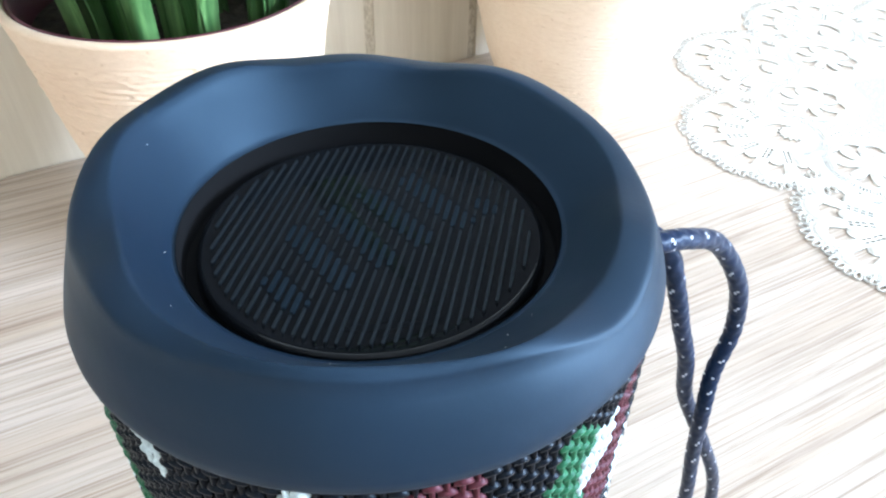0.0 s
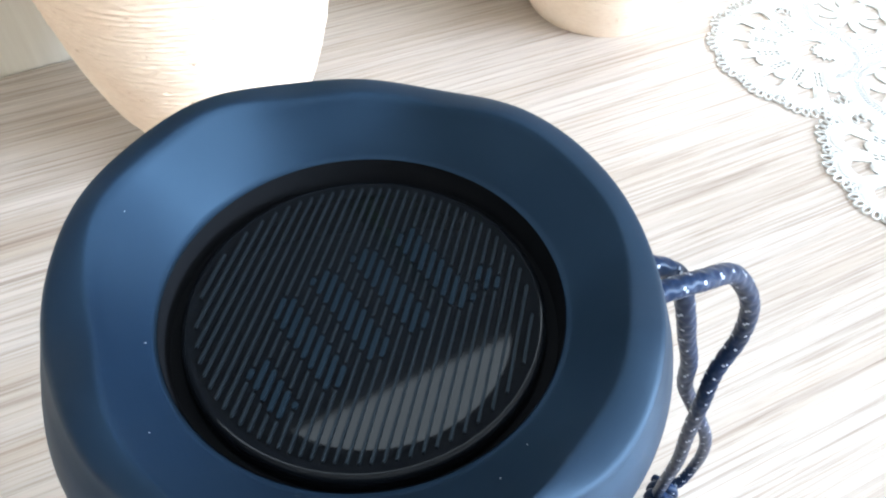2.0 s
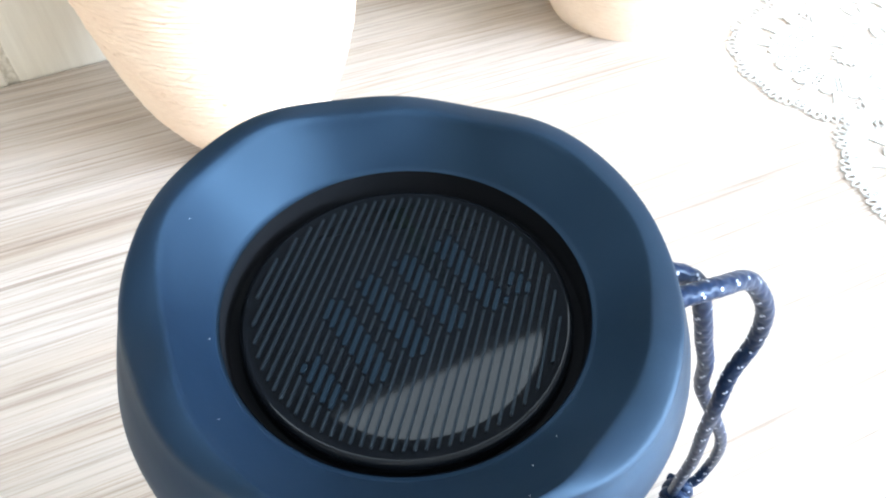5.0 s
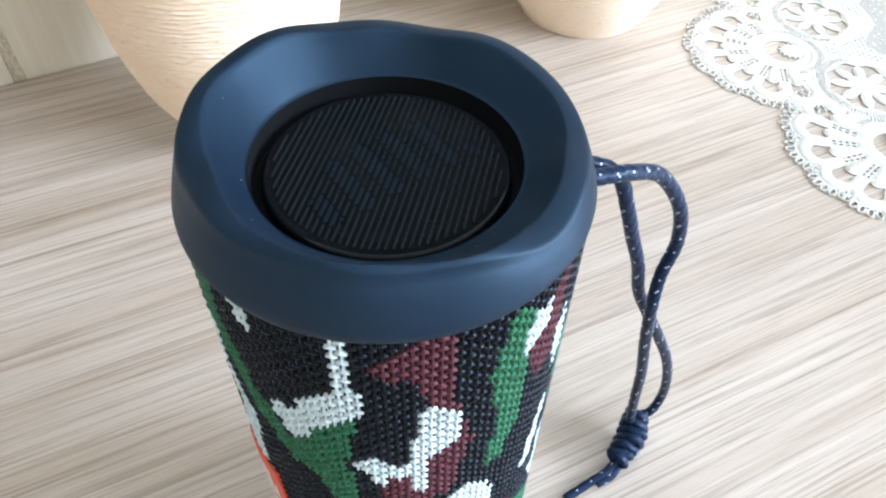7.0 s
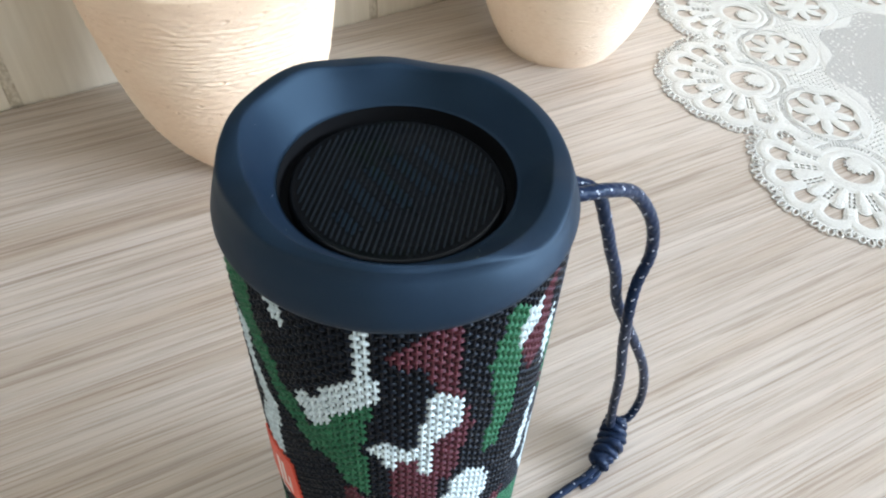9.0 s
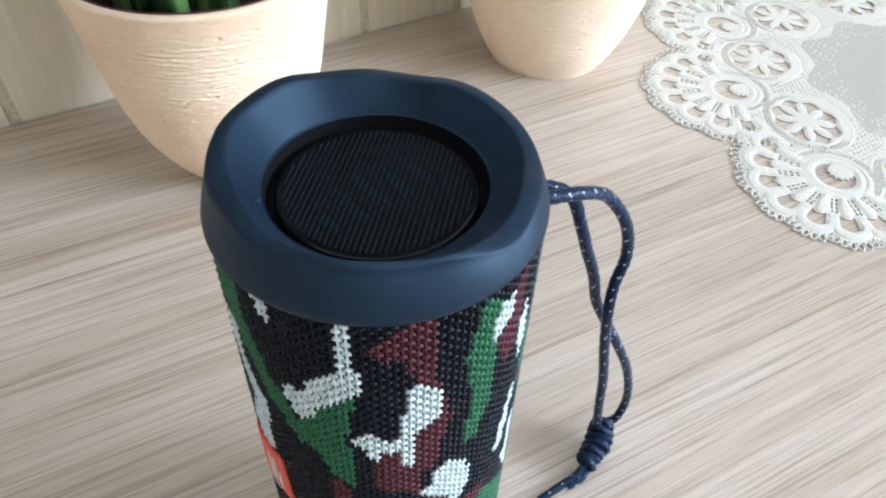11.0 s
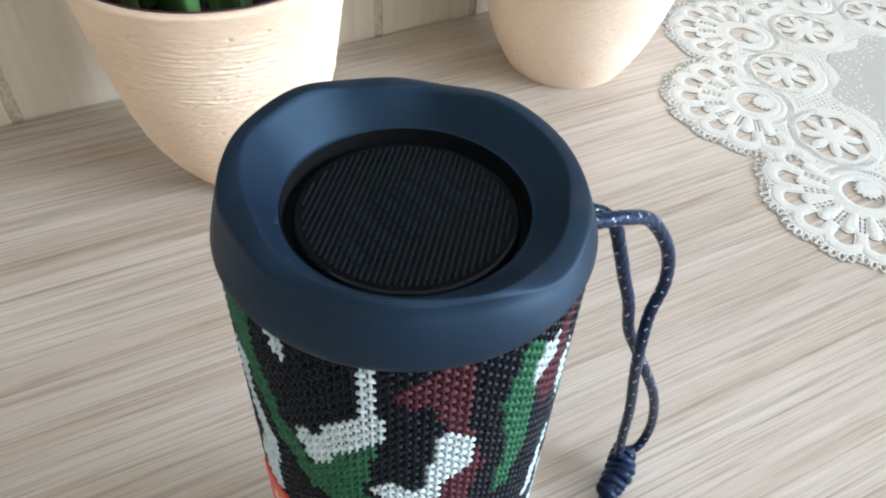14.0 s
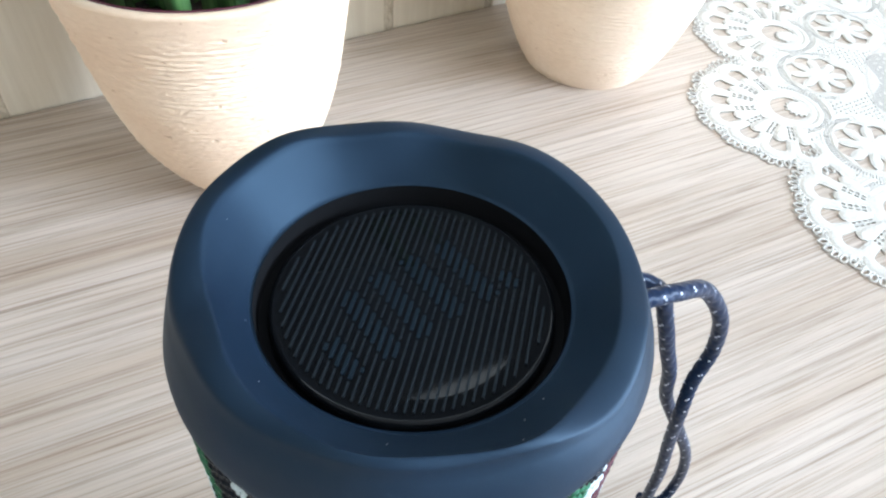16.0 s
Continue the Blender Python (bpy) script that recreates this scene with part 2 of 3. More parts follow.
setting("floor", box(ROOM_W, ROOM_E, ROOM_S, WALL_Y + 0.1, FLOOR_Z - 0.05, FLOOR_Z), FLOOR_M, "brown floor below the table", "floor")
setting("ceiling", box(ROOM_W, ROOM_E, ROOM_S, WALL_Y + 0.1, CEIL_Z, CEIL_Z + 0.05), CEILING, "plain white ceiling of the room", "ceiling")
setting("wall_west", box(ROOM_W - 0.1, ROOM_W, ROOM_S, WALL_Y + 0.1, FLOOR_Z, CEIL_Z), BEIGE_PAPER, "plain beige papered wall", "wall")
setting("wall_south", box(ROOM_W, ROOM_E, ROOM_S - 0.1, ROOM_S, FLOOR_Z, CEIL_Z), BEIGE_PAPER, "plain beige papered wall behind the camera", "wall")


def pieces(boxes):
    """Several boxes as one bmesh."""
    bm = bmesh.new()
    for b in boxes:
        me = bpy.data.meshes.new("piece")
        b.to_mesh(me)
        b.free()
        bm.from_mesh(me)
        bpy.data.meshes.remove(me)
    return bm


def wall_with_window():
    bm = pieces([box(ROOM_E, ROOM_E + 0.1, y0, y1, z0, z1) for y0, y1, z0, z1 in ((ROOM_S, WIN_Y0, FLOOR_Z, CEIL_Z), (WIN_Y1, WALL_Y + 0.1, FLOOR_Z, CEIL_Z), (WIN_Y0, WIN_Y1, FLOOR_Z, WIN_Z0), (WIN_Y0, WIN_Y1, WIN_Z1, CEIL_Z))])
    setting("wall_east", bm, PLASTER, "pale plaster wall with a window opening", "wall")
    win = tagged(new("window_1"), "white framed window that lets in daylight", "window", kind="structure")
    w = 0.05
    for y0, y1, z0, z1 in ((WIN_Y0, WIN_Y0 + w, WIN_Z0, WIN_Z1), (WIN_Y1 - w, WIN_Y1, WIN_Z0, WIN_Z1), (WIN_Y0 + w, WIN_Y1 - w, WIN_Z0, WIN_Z0 + w), (WIN_Y0 + w, WIN_Y1 - w, WIN_Z1 - w, WIN_Z1)):
        part("window_frame", box(ROOM_E + 0.04, ROOM_E + 0.09, y0, y1, z0, z1, 0.004), FRAME_W, win)


wall_with_window()


def high_window():
    win = tagged(new("window_2"), "high white framed window over the boards", "window", kind="structure")
    w = 0.04
    for x0, x1, z0, z1 in ((TOP_X0, TOP_X0 + w, TOP_Z0, TOP_Z1), (TOP_X1 - w, TOP_X1, TOP_Z0, TOP_Z1), (TOP_X0 + w, TOP_X1 - w, TOP_Z0, TOP_Z0 + w), (TOP_X0 + w, TOP_X1 - w, TOP_Z1 - w, TOP_Z1)):
        part("window_frame", box(x0, x1, WALL_Y + 0.066, WALL_Y + 0.096, z0, z1, 0.003), FRAME_W, win)


high_window()

# ---- table ----
table = tagged(new("table"), "pale wood-look laminate table with long streaks", "table")
part("tabletop", box(-1.1, 1.05, -0.75, WALL_Y - 0.001, -0.036, 0.0, 0.002), LAMINATE, table, "streaked pale laminate top")
for lx in (-1.0, 0.95):
    for ly in (-0.68, 0.22):
        part("leg", box(lx - 0.025, lx + 0.025, ly - 0.025, ly + 0.025, FLOOR_Z, -0.036, 0.003), LAMINATE, table)


# ---- speaker ----
TOP_Z = 0.1735           # where the top cap begins
RING_R, RING_Z = 0.02225, 0.1772
SPEAKER = Matrix.Translation((-0.0005, -0.0104, 0.0019)) @ Euler((radians(-1.27), radians(0.26), 0)).to_matrix().to_4x4() @ Matrix.Rotation(radians(0.6), 4, "Z")
# the cap's rim all round, in mm: a mean and ten waves (cosine, sine) for the inner crease and for the outer edge
CREASE_R = (28.32, 0.04, -0.65, -0.00, -0.10, 0.91, -0.03, -0.08, -0.04, 0.23, -0.14, -0.00, -0.02, 0.08, 0.04, 0.09, 0.12, -0.08, -0.08, -0.18, 0.01)
CREASE_Z = (183.57, -1.24, 1.35, -0.45, 0.67, 0.89, 0.06, -0.16, 0.16, -0.18, 0.14, -0.10, 0.22, -0.05, 0.08, 0.15, 0.16, -0.07, -0.31, 0.06, -0.13)
EDGE_R = (31.40, 0.45, 0.28, 0.31, -0.58, 0.18, -0.13, -0.03, 0.05, 0.20, 0.09, 0.11, -0.09, -0.01, -0.01, -0.01, 0.06, 0.05, 0.06, -0.13, 0.05)
EDGE_Z = (183.42, -1.28, 1.43, -0.45, 0.70, 0.91, 0.06, -0.15, 0.14, -0.18, 0.13, -0.10, 0.22, -0.05, 0.08, 0.16, 0.16, -0.07, -0.31, 0.06, -0.13)


def round_about(waves, a):
    """Value in metres at the angle a."""
    return (waves[0] + sum(waves[2 * k - 1] * math.cos(k * a) + waves[2 * k] * math.sin(k * a) for k in range(1, 11))) / 1000


def end_cap():
    """Rubber cap: a straight wall, a crisp outer edge, a flat band to the inner crease, then a funnel down to the sharp lip of the opening."""
    rows_ = [("foot", 0.0333, 0.0), ("foot", 0.0339, 0.0002), ("foot", 0.0342, 0.0010), ("wall", 0.04, 0.08), ("wall", 0.18, 0.26), ("wall", 0.38, 0.48), ("wall", 0.60, 0.69), ("wall", 0.78, 0.80),
             ("band", -0.10, -0.00055), ("band", -0.03, -0.00018), ("band", 0.05, -0.00002), ("band", 0.14, 0.00005), ("band", 0.35, 0.00012), ("band", 0.65, 0.00012), ("band", 0.92, 0.00003), ("band", 1.0, -0.00006), ("band", 1.07, -0.00022),
             ("slope", 0.88, 0.87), ("slope", 0.70, 0.685), ("slope", 0.50, 0.48), ("slope", 0.30, 0.285), ("slope", 0.12, 0.11), ("ring", RING_R + 0.00025, 0.00022), ("ring", RING_R + 0.00005, 0.00024), ("ring", RING_R - 0.0001, 0.0001), ("ring", RING_R - 0.0001, -0.0006)]
    n = 180
    verts, faces = [], []
    for kind, r, v in rows_:
        for i in range(n):
            a = 2 * math.pi * i / n
            ri, zi, ro, zo = (round_about(w, a) for w in (CREASE_R, CREASE_Z, EDGE_R, EDGE_Z))
            zi, zo = zi + 0.00028, zo - 0.00030
            wall = TOP_Z + 0.0012
            if kind == "foot":
                rr, z = r, TOP_Z + v
            elif kind == "wall":
                rr, z = 0.0343 + (ro - 0.0343) * r, wall + (zo - wall) * v
            elif kind == "band":
                rr, z = ro + (ri - ro) * r, zo + (zi - zo) * r + v
            elif kind == "slope":
                rr, z = RING_R + (ri - RING_R) * r, RING_Z + (zi - RING_Z) * v
            else:
                rr, z = r, RING_Z + v
            verts.append((rr * math.cos(a), rr * math.sin(a), z))
    for j in range(len(rows_) - 1):
        for i in range(n):
            k = (i + 1) % n
            faces.append((j * n + i, j * n + k, (j + 1) * n + k, (j + 1) * n + i))
    return verts, faces


# Camouflage patches on the knitted cover: angle in degrees, height in mm.
WHITE_PATCHES = (
    "199,174.1 202,176 205,173.7 206,169.4 203,168.6 202,170.9 199,172",
    "228,176 232,176 232,164.8 234,158.4 236,156.6 236,153.1 233,151.8 230,151.1 226,149.4 221,147.7 217,145.1 216,140.4 211,138.7 208,142.3 207,145.7 204,147.7 210,149.9 214,148.6 217,153.2 220,156.6 224,156.3 228,158.3 228,164.7",
    "253,155.5 258.5,153.8 262,148 261.5,143 257.5,139.5 253,137.2 253,133.1 253,124.2 250,124.4 248,130.2 246,132.3 242,131.7 238,129.4 236,132.5 233,134.2 229,135.8 232,136.9 237,137.7 243,135.8 248,135.3 248,141.8 251,146 252,151.2",
    "269,120.3 274,116.9 277,111.3 275,104.6 273,100.2 256,111 260,114.4 263,120.4",
    "174,157.6 180,156.8 184,155.1 183,148.6 186,141.8 192,135.2 193,131 190,123.5 189,113.4 184,113.4 179,115.4 177,119.9 184,131.2 183,138 177,141.8 174,150.3",
    "304,131 303,124 300,115 297,106 294,110 296,119 299,125 302,131",
    "292,167 290,162 286,160 283,159 283,164 286,168", "300,152 304,140 306,150 304,160")
GREEN_PATCHES = (
    "168,172.4 177,173.4 187,176 192,176 190,166.2 193,161.1 198,153.7 200,147.6 203,146.1 207,142.9 209,137.5 216,140.4 221,146.8 230,151.1 233,151.1 232,146.8 230,141 228,135.7 230,132.6 231,127 230,116.9 223,116.6 220,123.4 216,129.3 210,128.3 204,134.4 199,138.1 194,144.3 188,151.8 182,157 177,162.3 170,166.4",
    "277,172 284,170 284,159.9 286,149.6 286,137.2 281,132 279,125.1 273,127 273,134.6 276,141.3 272,150.7 271,158.5 273,162.2 274,168")
MAROON_PATCHES = (
    "260,176 260,164.3 259,158.3 263,149.8 267,140.5 264,133.3 263,127.4 260,121.8 255,120.9 255,111.6 237,116.6 239,128.8 242,131.7 246,132.3 250,124.4 253,123.9 253,137.2 258,141.3 260,149.4 255,153.6 252,156.4 251,160.8 244,163.9 236,166.3 239,167.9 244,170 250,174 252,176",
    "300,172 300,160 296,150 290,146 288,152 285,156 286,160 290,163 293,170", "220,116 226,118 229,108 221,108")


def inside(poly, a, z):
    pts = [tuple(float(v) for v in p.split(",")) for p in poly.split()]
    hit = np.zeros(a.shape, dtype=bool)
    for (x0, y0), (x1, y1) in zip(pts, pts[1:] + pts[:1]):
        if y0 != y1:
            cross = ((y0 > z) != (y1 > z)) & (a < (x1 - x0) * (z - y0) / (y1 - y0) + x0)
            hit ^= cross
    return hit


def camouflage(a, z):
    """Colour of each stitch: 0 black, 1 white, 2 green, 3 maroon. a in degrees, z in metres."""
    mm = z * 1000
    out = np.zeros(a.shape, dtype=np.int32)
    hidden = (a < 166) | (a > 306) | (mm < 98)
    wave = np.sin(a / 11 + 1.7 * np.sin(mm / 13)) + np.sin(mm / 9 + 1.4 * np.sin(a / 17))
    other = np.sin(a / 8 + 2.1 * np.cos(mm / 16) + 2) + np.cos(mm / 11 - a / 29)
    out[hidden & (wave > 1.0)] = 2
    out[hidden & (other > 1.1)] = 3
    out[hidden & (wave + other < -1.9)] = 1
    for patches, colour, reach in ((GREEN_PATCHES, 2, 0.0), (MAROON_PATCHES, 3, 0.0), (WHITE_PATCHES[:2], 1, 0.45), (WHITE_PATCHES[2:], 1, 0.9)):
        for poly in patches:
            for da, dz in ((0, 0), (1.0, 0), (-1.0, 0), (0, 0.8), (0, -0.8)):
                out[inside(poly, a + da * reach, mm + dz * reach)] = colour
    return out


def knitted_cover(radius=0.0331, z0=0.012, z1=0.1742, cols=146, row=0.00246):
    """Each stitch is a T: an upright thread and an arched cross thread over it; neighbouring columns are set half a stitch apart."""
    pitch, rows_ = 2 * math.pi * radius / cols, round((z1 - z0) / row)
    jj, ii = np.meshgrid(np.arange(rows_), np.arange(cols), indexing="ij")
    rng = np.random.default_rng(3)
    a0 = (ii / cols * 2 * np.pi).ravel()
    zc = (z0 + (jj + 0.25 + 0.5 * (ii % 2)) * row).ravel()
    colour = camouflage(np.degrees(a0) % 360, zc)
    a0, zc = a0 + rng.normal(0, 0.0012, a0.size), zc + rng.normal(0, 0.00005, zc.size)
    proud = rng.normal(0, 0.00004, a0.size)
    tilt = rng.normal(0, 0.06, a0.size)
    shape = []
    # cross thread: six places along it, four round its back
    for u in (-1.0, -0.62, -0.22, 0.22, 0.62, 1.0):
        for q in (-1, -0.45, 0.45, 1):
            arch = 1 - u * u
            thick = 0.136 * (1.0 if abs(u) < 0.9 else 0.7)
            shape.append((u * 0.64, q * thick + 0.16 * arch - 0.06, (0.00022 * arch + 0.00020) * (1 if abs(q) < 0.9 else 0.0) - (0.00025 if abs(q) == 1 else 0.0) + 0.00010 * arch))
    quads = [(4 * b + q, 4 * b + q + 1, 4 * b + q + 5, 4 * b + q + 4) for b in range(5) for q in range(3)]
    # upright thread from this cross thread down to the next
    base = len(shape)
    for v in (-1.12, -0.7, -0.3, 0.12):
        for q in (-1, -0.45, 0.45, 1):
            wide = 0.205 if v > -1 else 0.15
            shape.append((q * wide, v, (0.00026 if abs(q) < 0.9 else -0.00020) - 0.00020 * (1 if v < -1 or v > 0 else 0)))
    quads += [(base + 4 * b + q, base + 4 * b + q + 1, base + 4 * b + q + 5, base + 4 * b + q + 4) for b in range(3) for q in range(3)]
    verts = np.empty((a0.size, len(shape), 3))
    for k, (u, v, lift) in enumerate(shape):
        ang, r = a0 + u * pitch / radius, radius + 0.0002 + lift + proud
        verts[:, k, 0], verts[:, k, 1], verts[:, k, 2] = r * np.cos(ang), r * np.sin(ang), zc + v * row + (tilt * u * pitch if k < base else 0.0)
    faces = (np.array(quads)[None] + len(shape) * np.arange(a0.size)[:, None, None]).reshape(-1, 4)
    return as_mesh("knitted_cover", verts.reshape(-1, 3).tolist(), faces.tolist(), (Y_BLACK, Y_WHITE, Y_GREEN, Y_MAROON), np.repeat(colour, len(quads)))


def grille(parent):
    """Round black radiator with thin slanting ribs; in six plain slanting bars they are wider and bluer."""
    disc_r, top = 0.0204, 0.1755
    prof = [(0.0001, top + 0.0003), (0.008, top + 0.00025), (0.0165, top + 0.0001), (0.0192, top), (0.0195, top + 0.00010), (0.0200, top + 0.00006), (disc_r, top - 0.0004), (disc_r + 0.0002, top - 0.002)]
    v, f = lathe(prof, 96)
    disc = child("radiator_disc", as_mesh("radiator_disc", v, f, (GLOSS,)), parent, "glossy black ribbed radiator disc")
    v, f = lathe([(0.0203, top - 0.0016), (0.0208, top - 0.0023), (0.0215, top - 0.0026), (0.0221, top - 0.0018), (0.02215, top + 0.0021)], 96)
    child("surround", as_mesh("surround", v, f, (MATT_BLACK,)), parent, "matt black flexible surround")
    direction, lean = radians(48), radians(41)
    gap, cut = 0.00115, 0.00030
    blocks = [(-0.0150, -0.0122, -0.0066, 0.0), (-0.0092, -0.0060, -0.0070, 0.0062), (-0.0036, -0.0004, -0.0066, 0.0068), (0.0020, 0.0052, -0.0062, 0.0070), (0.0078, 0.0110, -0.0064, 0.0066), (0.0124, 0.0148, -0.0066, -0.0030)]
    for k in range(-16, 17):
        off = k * gap
        half = math.sqrt(max(0.0, 0.0187 ** 2 - off * off))
        if half < 0.002:
            continue
        # where this rib runs through the blocks, which lie athwart it
        spans = []
        for x0, x1, y0, y1 in blocks:
            lo, hi = -half + 0.001, half - 0.001
            for a, b, c in ((math.cos(lean), x0 + math.sin(lean) * off, x1 + math.sin(lean) * off), (math.sin(lean), y0 - math.cos(lean) * off, y1 - math.cos(lean) * off)):
                lo, hi = max(lo, b / a), min(hi, c / a)
            if hi - lo > 0.0008:
                spans.append((lo, hi))
        runs, s = [], -half
        for lo, hi in spans:
            runs += [(s, lo - cut, 0.00018), (lo, hi, 0.00032)]
            s = hi + cut
        runs.append((s, half, 0.00018))
        verts, faces, tint = [], [], []
        for s, e, w in runs:
            if e - s < 0.0003:
                continue
            # a low bar with rounded ends
            b, m = len(verts), 12
            r = min(w, (e - s) / 2)
            rim = [((e - r if math.cos(g) > 0 else s + r) + r * math.cos(g), off + w * math.sin(g)) for g in ((q + 0.5) / m * 2 * math.pi for q in range(m))]
            for zz, inset in ((top - 0.0001, 1.0), (top + 0.00036, 0.86)):
                for q, p in rim:
                    q, p = (s + e) / 2 + (q - (s + e) / 2) * (1 - (1 - inset) * r / (e - s)), off + (p - off) * inset
                    verts.append((q * math.cos(direction) - p * math.sin(direction), q * math.sin(direction) + p * math.cos(direction), zz))
            faces += [tuple(b + m + i for i in range(m))] + [(b + i, b + (i + 1) % m, b + m + (i + 1) % m, b + m + i) for i in range(m)]
            tint += [1 if w > 0.00025 else 0] * (m + 1)
        if verts:
            child("rib", as_mesh("rib", verts, faces, (RIB, RIB_BLUE), tint, smooth=False), disc)


def cord(points, radius, step, fleck, seed=0):
    """A round braided cord: slanting strands cross over one another, with small pale flecks woven in."""
    length = sum((Vector(b) - Vector(a)).length for a, b in zip(points, points[1:]))
    n, seg = max(8, round(length / step)), 20
    verts, faces = tube(spline(points, n), radius, seg)
    out = []
    for k in range(n):
        c = sum((Vector(verts[k * seg + q]) for q in range(seg)), Vector()) / seg
        for i in range(seg):
            one, two = math.cos(i * 2 * math.pi / seg * 4 + k * 0.95), math.cos(i * 2 * math.pi / seg * 4 - k * 0.95)
            swell = 1 + 0.07 * max(one, two) - 0.03
            out.append(c + (Vector(verts[k * seg + i]) - c) * swell)
    rng = random.Random(seed)
    every = max(2, round(fleck / step))
    pale = set()
    for row in range(4):
        k = round(row * every * 0.5) % every
        while k < n - 1:
            i = (row * 5 + rng.choice((0, 0, 1))) % seg
            pale.add((k, i))
            if rng.random() < 0.5:
                pale.add((k + 1, (i + 1) % seg))
            k += every + rng.choice((-1, 0, 0, 1))
    index = [1 if (k, i) in pale else 0 for k in range(n - 1) for i in range(seg)]
    return out, faces, index + [0, 0]


def speaker_thing():
    speaker = tagged(new("bluetooth_speaker"), "upright cylindrical speaker in camouflage knit with navy rubber end caps", "speaker")
    speaker.matrix_basis = SPEAKER
    back = SPEAKER.inverted()
    v, f = lathe([(0.0001, 0.012), (0.0322, 0.012), (0.0329, 0.013), (0.0329, 0.1735), (0.0322, 0.1745), (0.0230, 0.1735), (0.0001, 0.172)], 96)
    child("drum", as_mesh("drum", v, f, (MATT_BLACK,)), speaker, "black inner drum under the knit")
    child("knitted_cover", knitted_cover(), speaker, "camouflage knit in black, white, green and maroon")
    v, f = end_cap()
    cap = child("end_cap", as_mesh("end_cap", v, f, (RUBBER,)), speaker, "navy rubber cap with a wavy rim")
    v, f = lathe([(0.0240, 0.004), (0.0300, 0.0), (0.0330, 0.0006), (0.0348, 0.004), (0.0350, 0.009), (0.0345, 0.0128), (0.0330, 0.0132)], 96)
    child("end_cap", as_mesh("end_cap_low", v, f, (RUBBER,)), speaker, "navy rubber foot cap")
    rng = random.Random(21)
    lv, lf = [], []
    for k in range(7):
        a = radians(rng.choice((268, 275, 150, 165, 205, 240)) + rng.uniform(-14, 14))
        zc, rc = round_about(CREASE_Z, a), round_about(CREASE_R, a)
        q = rng.uniform(0.15, 0.95)
        p = Vector(((RING_R + (rc - RING_R) * q) * math.cos(a), (RING_R + (rc - RING_R) * q) * math.sin(a), RING_Z + (zc - RING_Z) * q + 0.0002))
        d = Vector((rng.uniform(-1, 1), rng.uniform(-1, 1), rng.uniform(-0.2, 0.6))).normalized() * rng.uniform(0.00004, 0.00009)
        e = d.cross(Vector((0, 0, 1))).normalized() * 0.00004
        b = len(lv)
        lv += [p - d - e, p + d - e, p + d + e, p - d + e, p + Vector((0, 0, 0.00012))]
        lf += [(b, b + 1, b + 4), (b + 1, b + 2, b + 4), (b + 2, b + 3, b + 4), (b + 3, b, b + 4)]
    tagged(child("lint", as_mesh("lint", lv, lf, (TAG_WHITE,)), cap, "pale specks of lint"), kind="stuff")
    grille(speaker)
    # smooth strip along the side, at the cord
    verts, faces = [], []
    a0, a1, m = radians(311), radians(352), 14
    for z in (0.0125, 0.05, 0.09, 0.13, 0.176):
        for k in range(m + 1):
            s = k / m
            r = 0.0329 + 0.0011 * min(1, s * 9, (1 - s) * 9)
            a = a0 + (a1 - a0) * s
            verts.append((r * math.cos(a), r * math.sin(a), z))
    for j in range(4):
        for k in range(m):
            b = j * (m + 1) + k
            faces.append((b, b + 1, b + m + 2, b + m + 1))
    child("spine", as_mesh("spine", verts, faces, (SPINE,)), speaker, "smooth slate rubber strip")
    # woven tag on the knit, with a plain printed mark
    verts, faces = [], []
    for j, z in enumerate((0.0935, 0.1035, 0.1125)):
        for k in range(9):
            a = radians(174 + (24 - j * 1.5) * k / 8)
            for r in (0.0334, 0.0342):
                verts.append((r * math.cos(a), r * math.sin(a), z))
    for j in range(2):
        for k in range(8):
            b = (j * 9 + k) * 2
            faces += [(b + 1, b + 3, b + 21, b + 19)]
    for k in range(8):
        b = 36 + k * 2
        faces += [(b, b + 1, b + 3, b + 2)]
        faces += [(k * 2, k * 2 + 2, k * 2 + 3, k * 2 + 1)]
    for j in range(2):
        faces += [(j * 18, j * 18 + 1, j * 18 + 19, j * 18 + 18), (j * 18 + 16, j * 18 + 34, j * 18 + 35, j * 18 + 17)]
    tag = child("tag", as_mesh("tag", verts, faces, (TAG_RED,), smooth=False), speaker, "red tag with a white printed mark")
    for s0, s1, z0, z1 in ((184, 186.2, 0.0955, 0.1085), (187.6, 189.6, 0.0975, 0.1085), (189.6, 191.4, 0.0975, 0.0995), (184, 190, 0.0935, 0.0945), (191.4, 192.8, 0.096, 0.104)):
        bv, bf = [], []
        for z in (z0, z1):
            for k in range(4):
                a = radians(s0 + (s1 - s0) * k / 3)
                bv.append((0.03435 * math.cos(a), 0.03435 * math.sin(a), z))
        for k in range(3):
            bf.append((k, k + 1, k + 5, k + 4))
        child("printed_bar", as_mesh("printed_bar", bv, bf, (TAG_WHITE,), smooth=False), tag)
    # wrist cord, from the strip down to the table
    y = -0.004
    outer = [(0.0300, y - 0.004, 0.1655), (0.0400, y - 0.004, 0.1640), (0.0489, y - 0.003, 0.1618), (0.0595, y, 0.1547), (0.0680, y, 0.1420), (0.0718, y, 0.1279), (0.0698, y - 0.001, 0.1165), (0.0688, y - 0.003, 0.1060), (0.0722, y - 0.003, 0.0859), (0.0772, y - 0.003, 0.0634), (0.0824, y - 0.002, 0.0375), (0.0880, y - 0.001, 0.0150)]
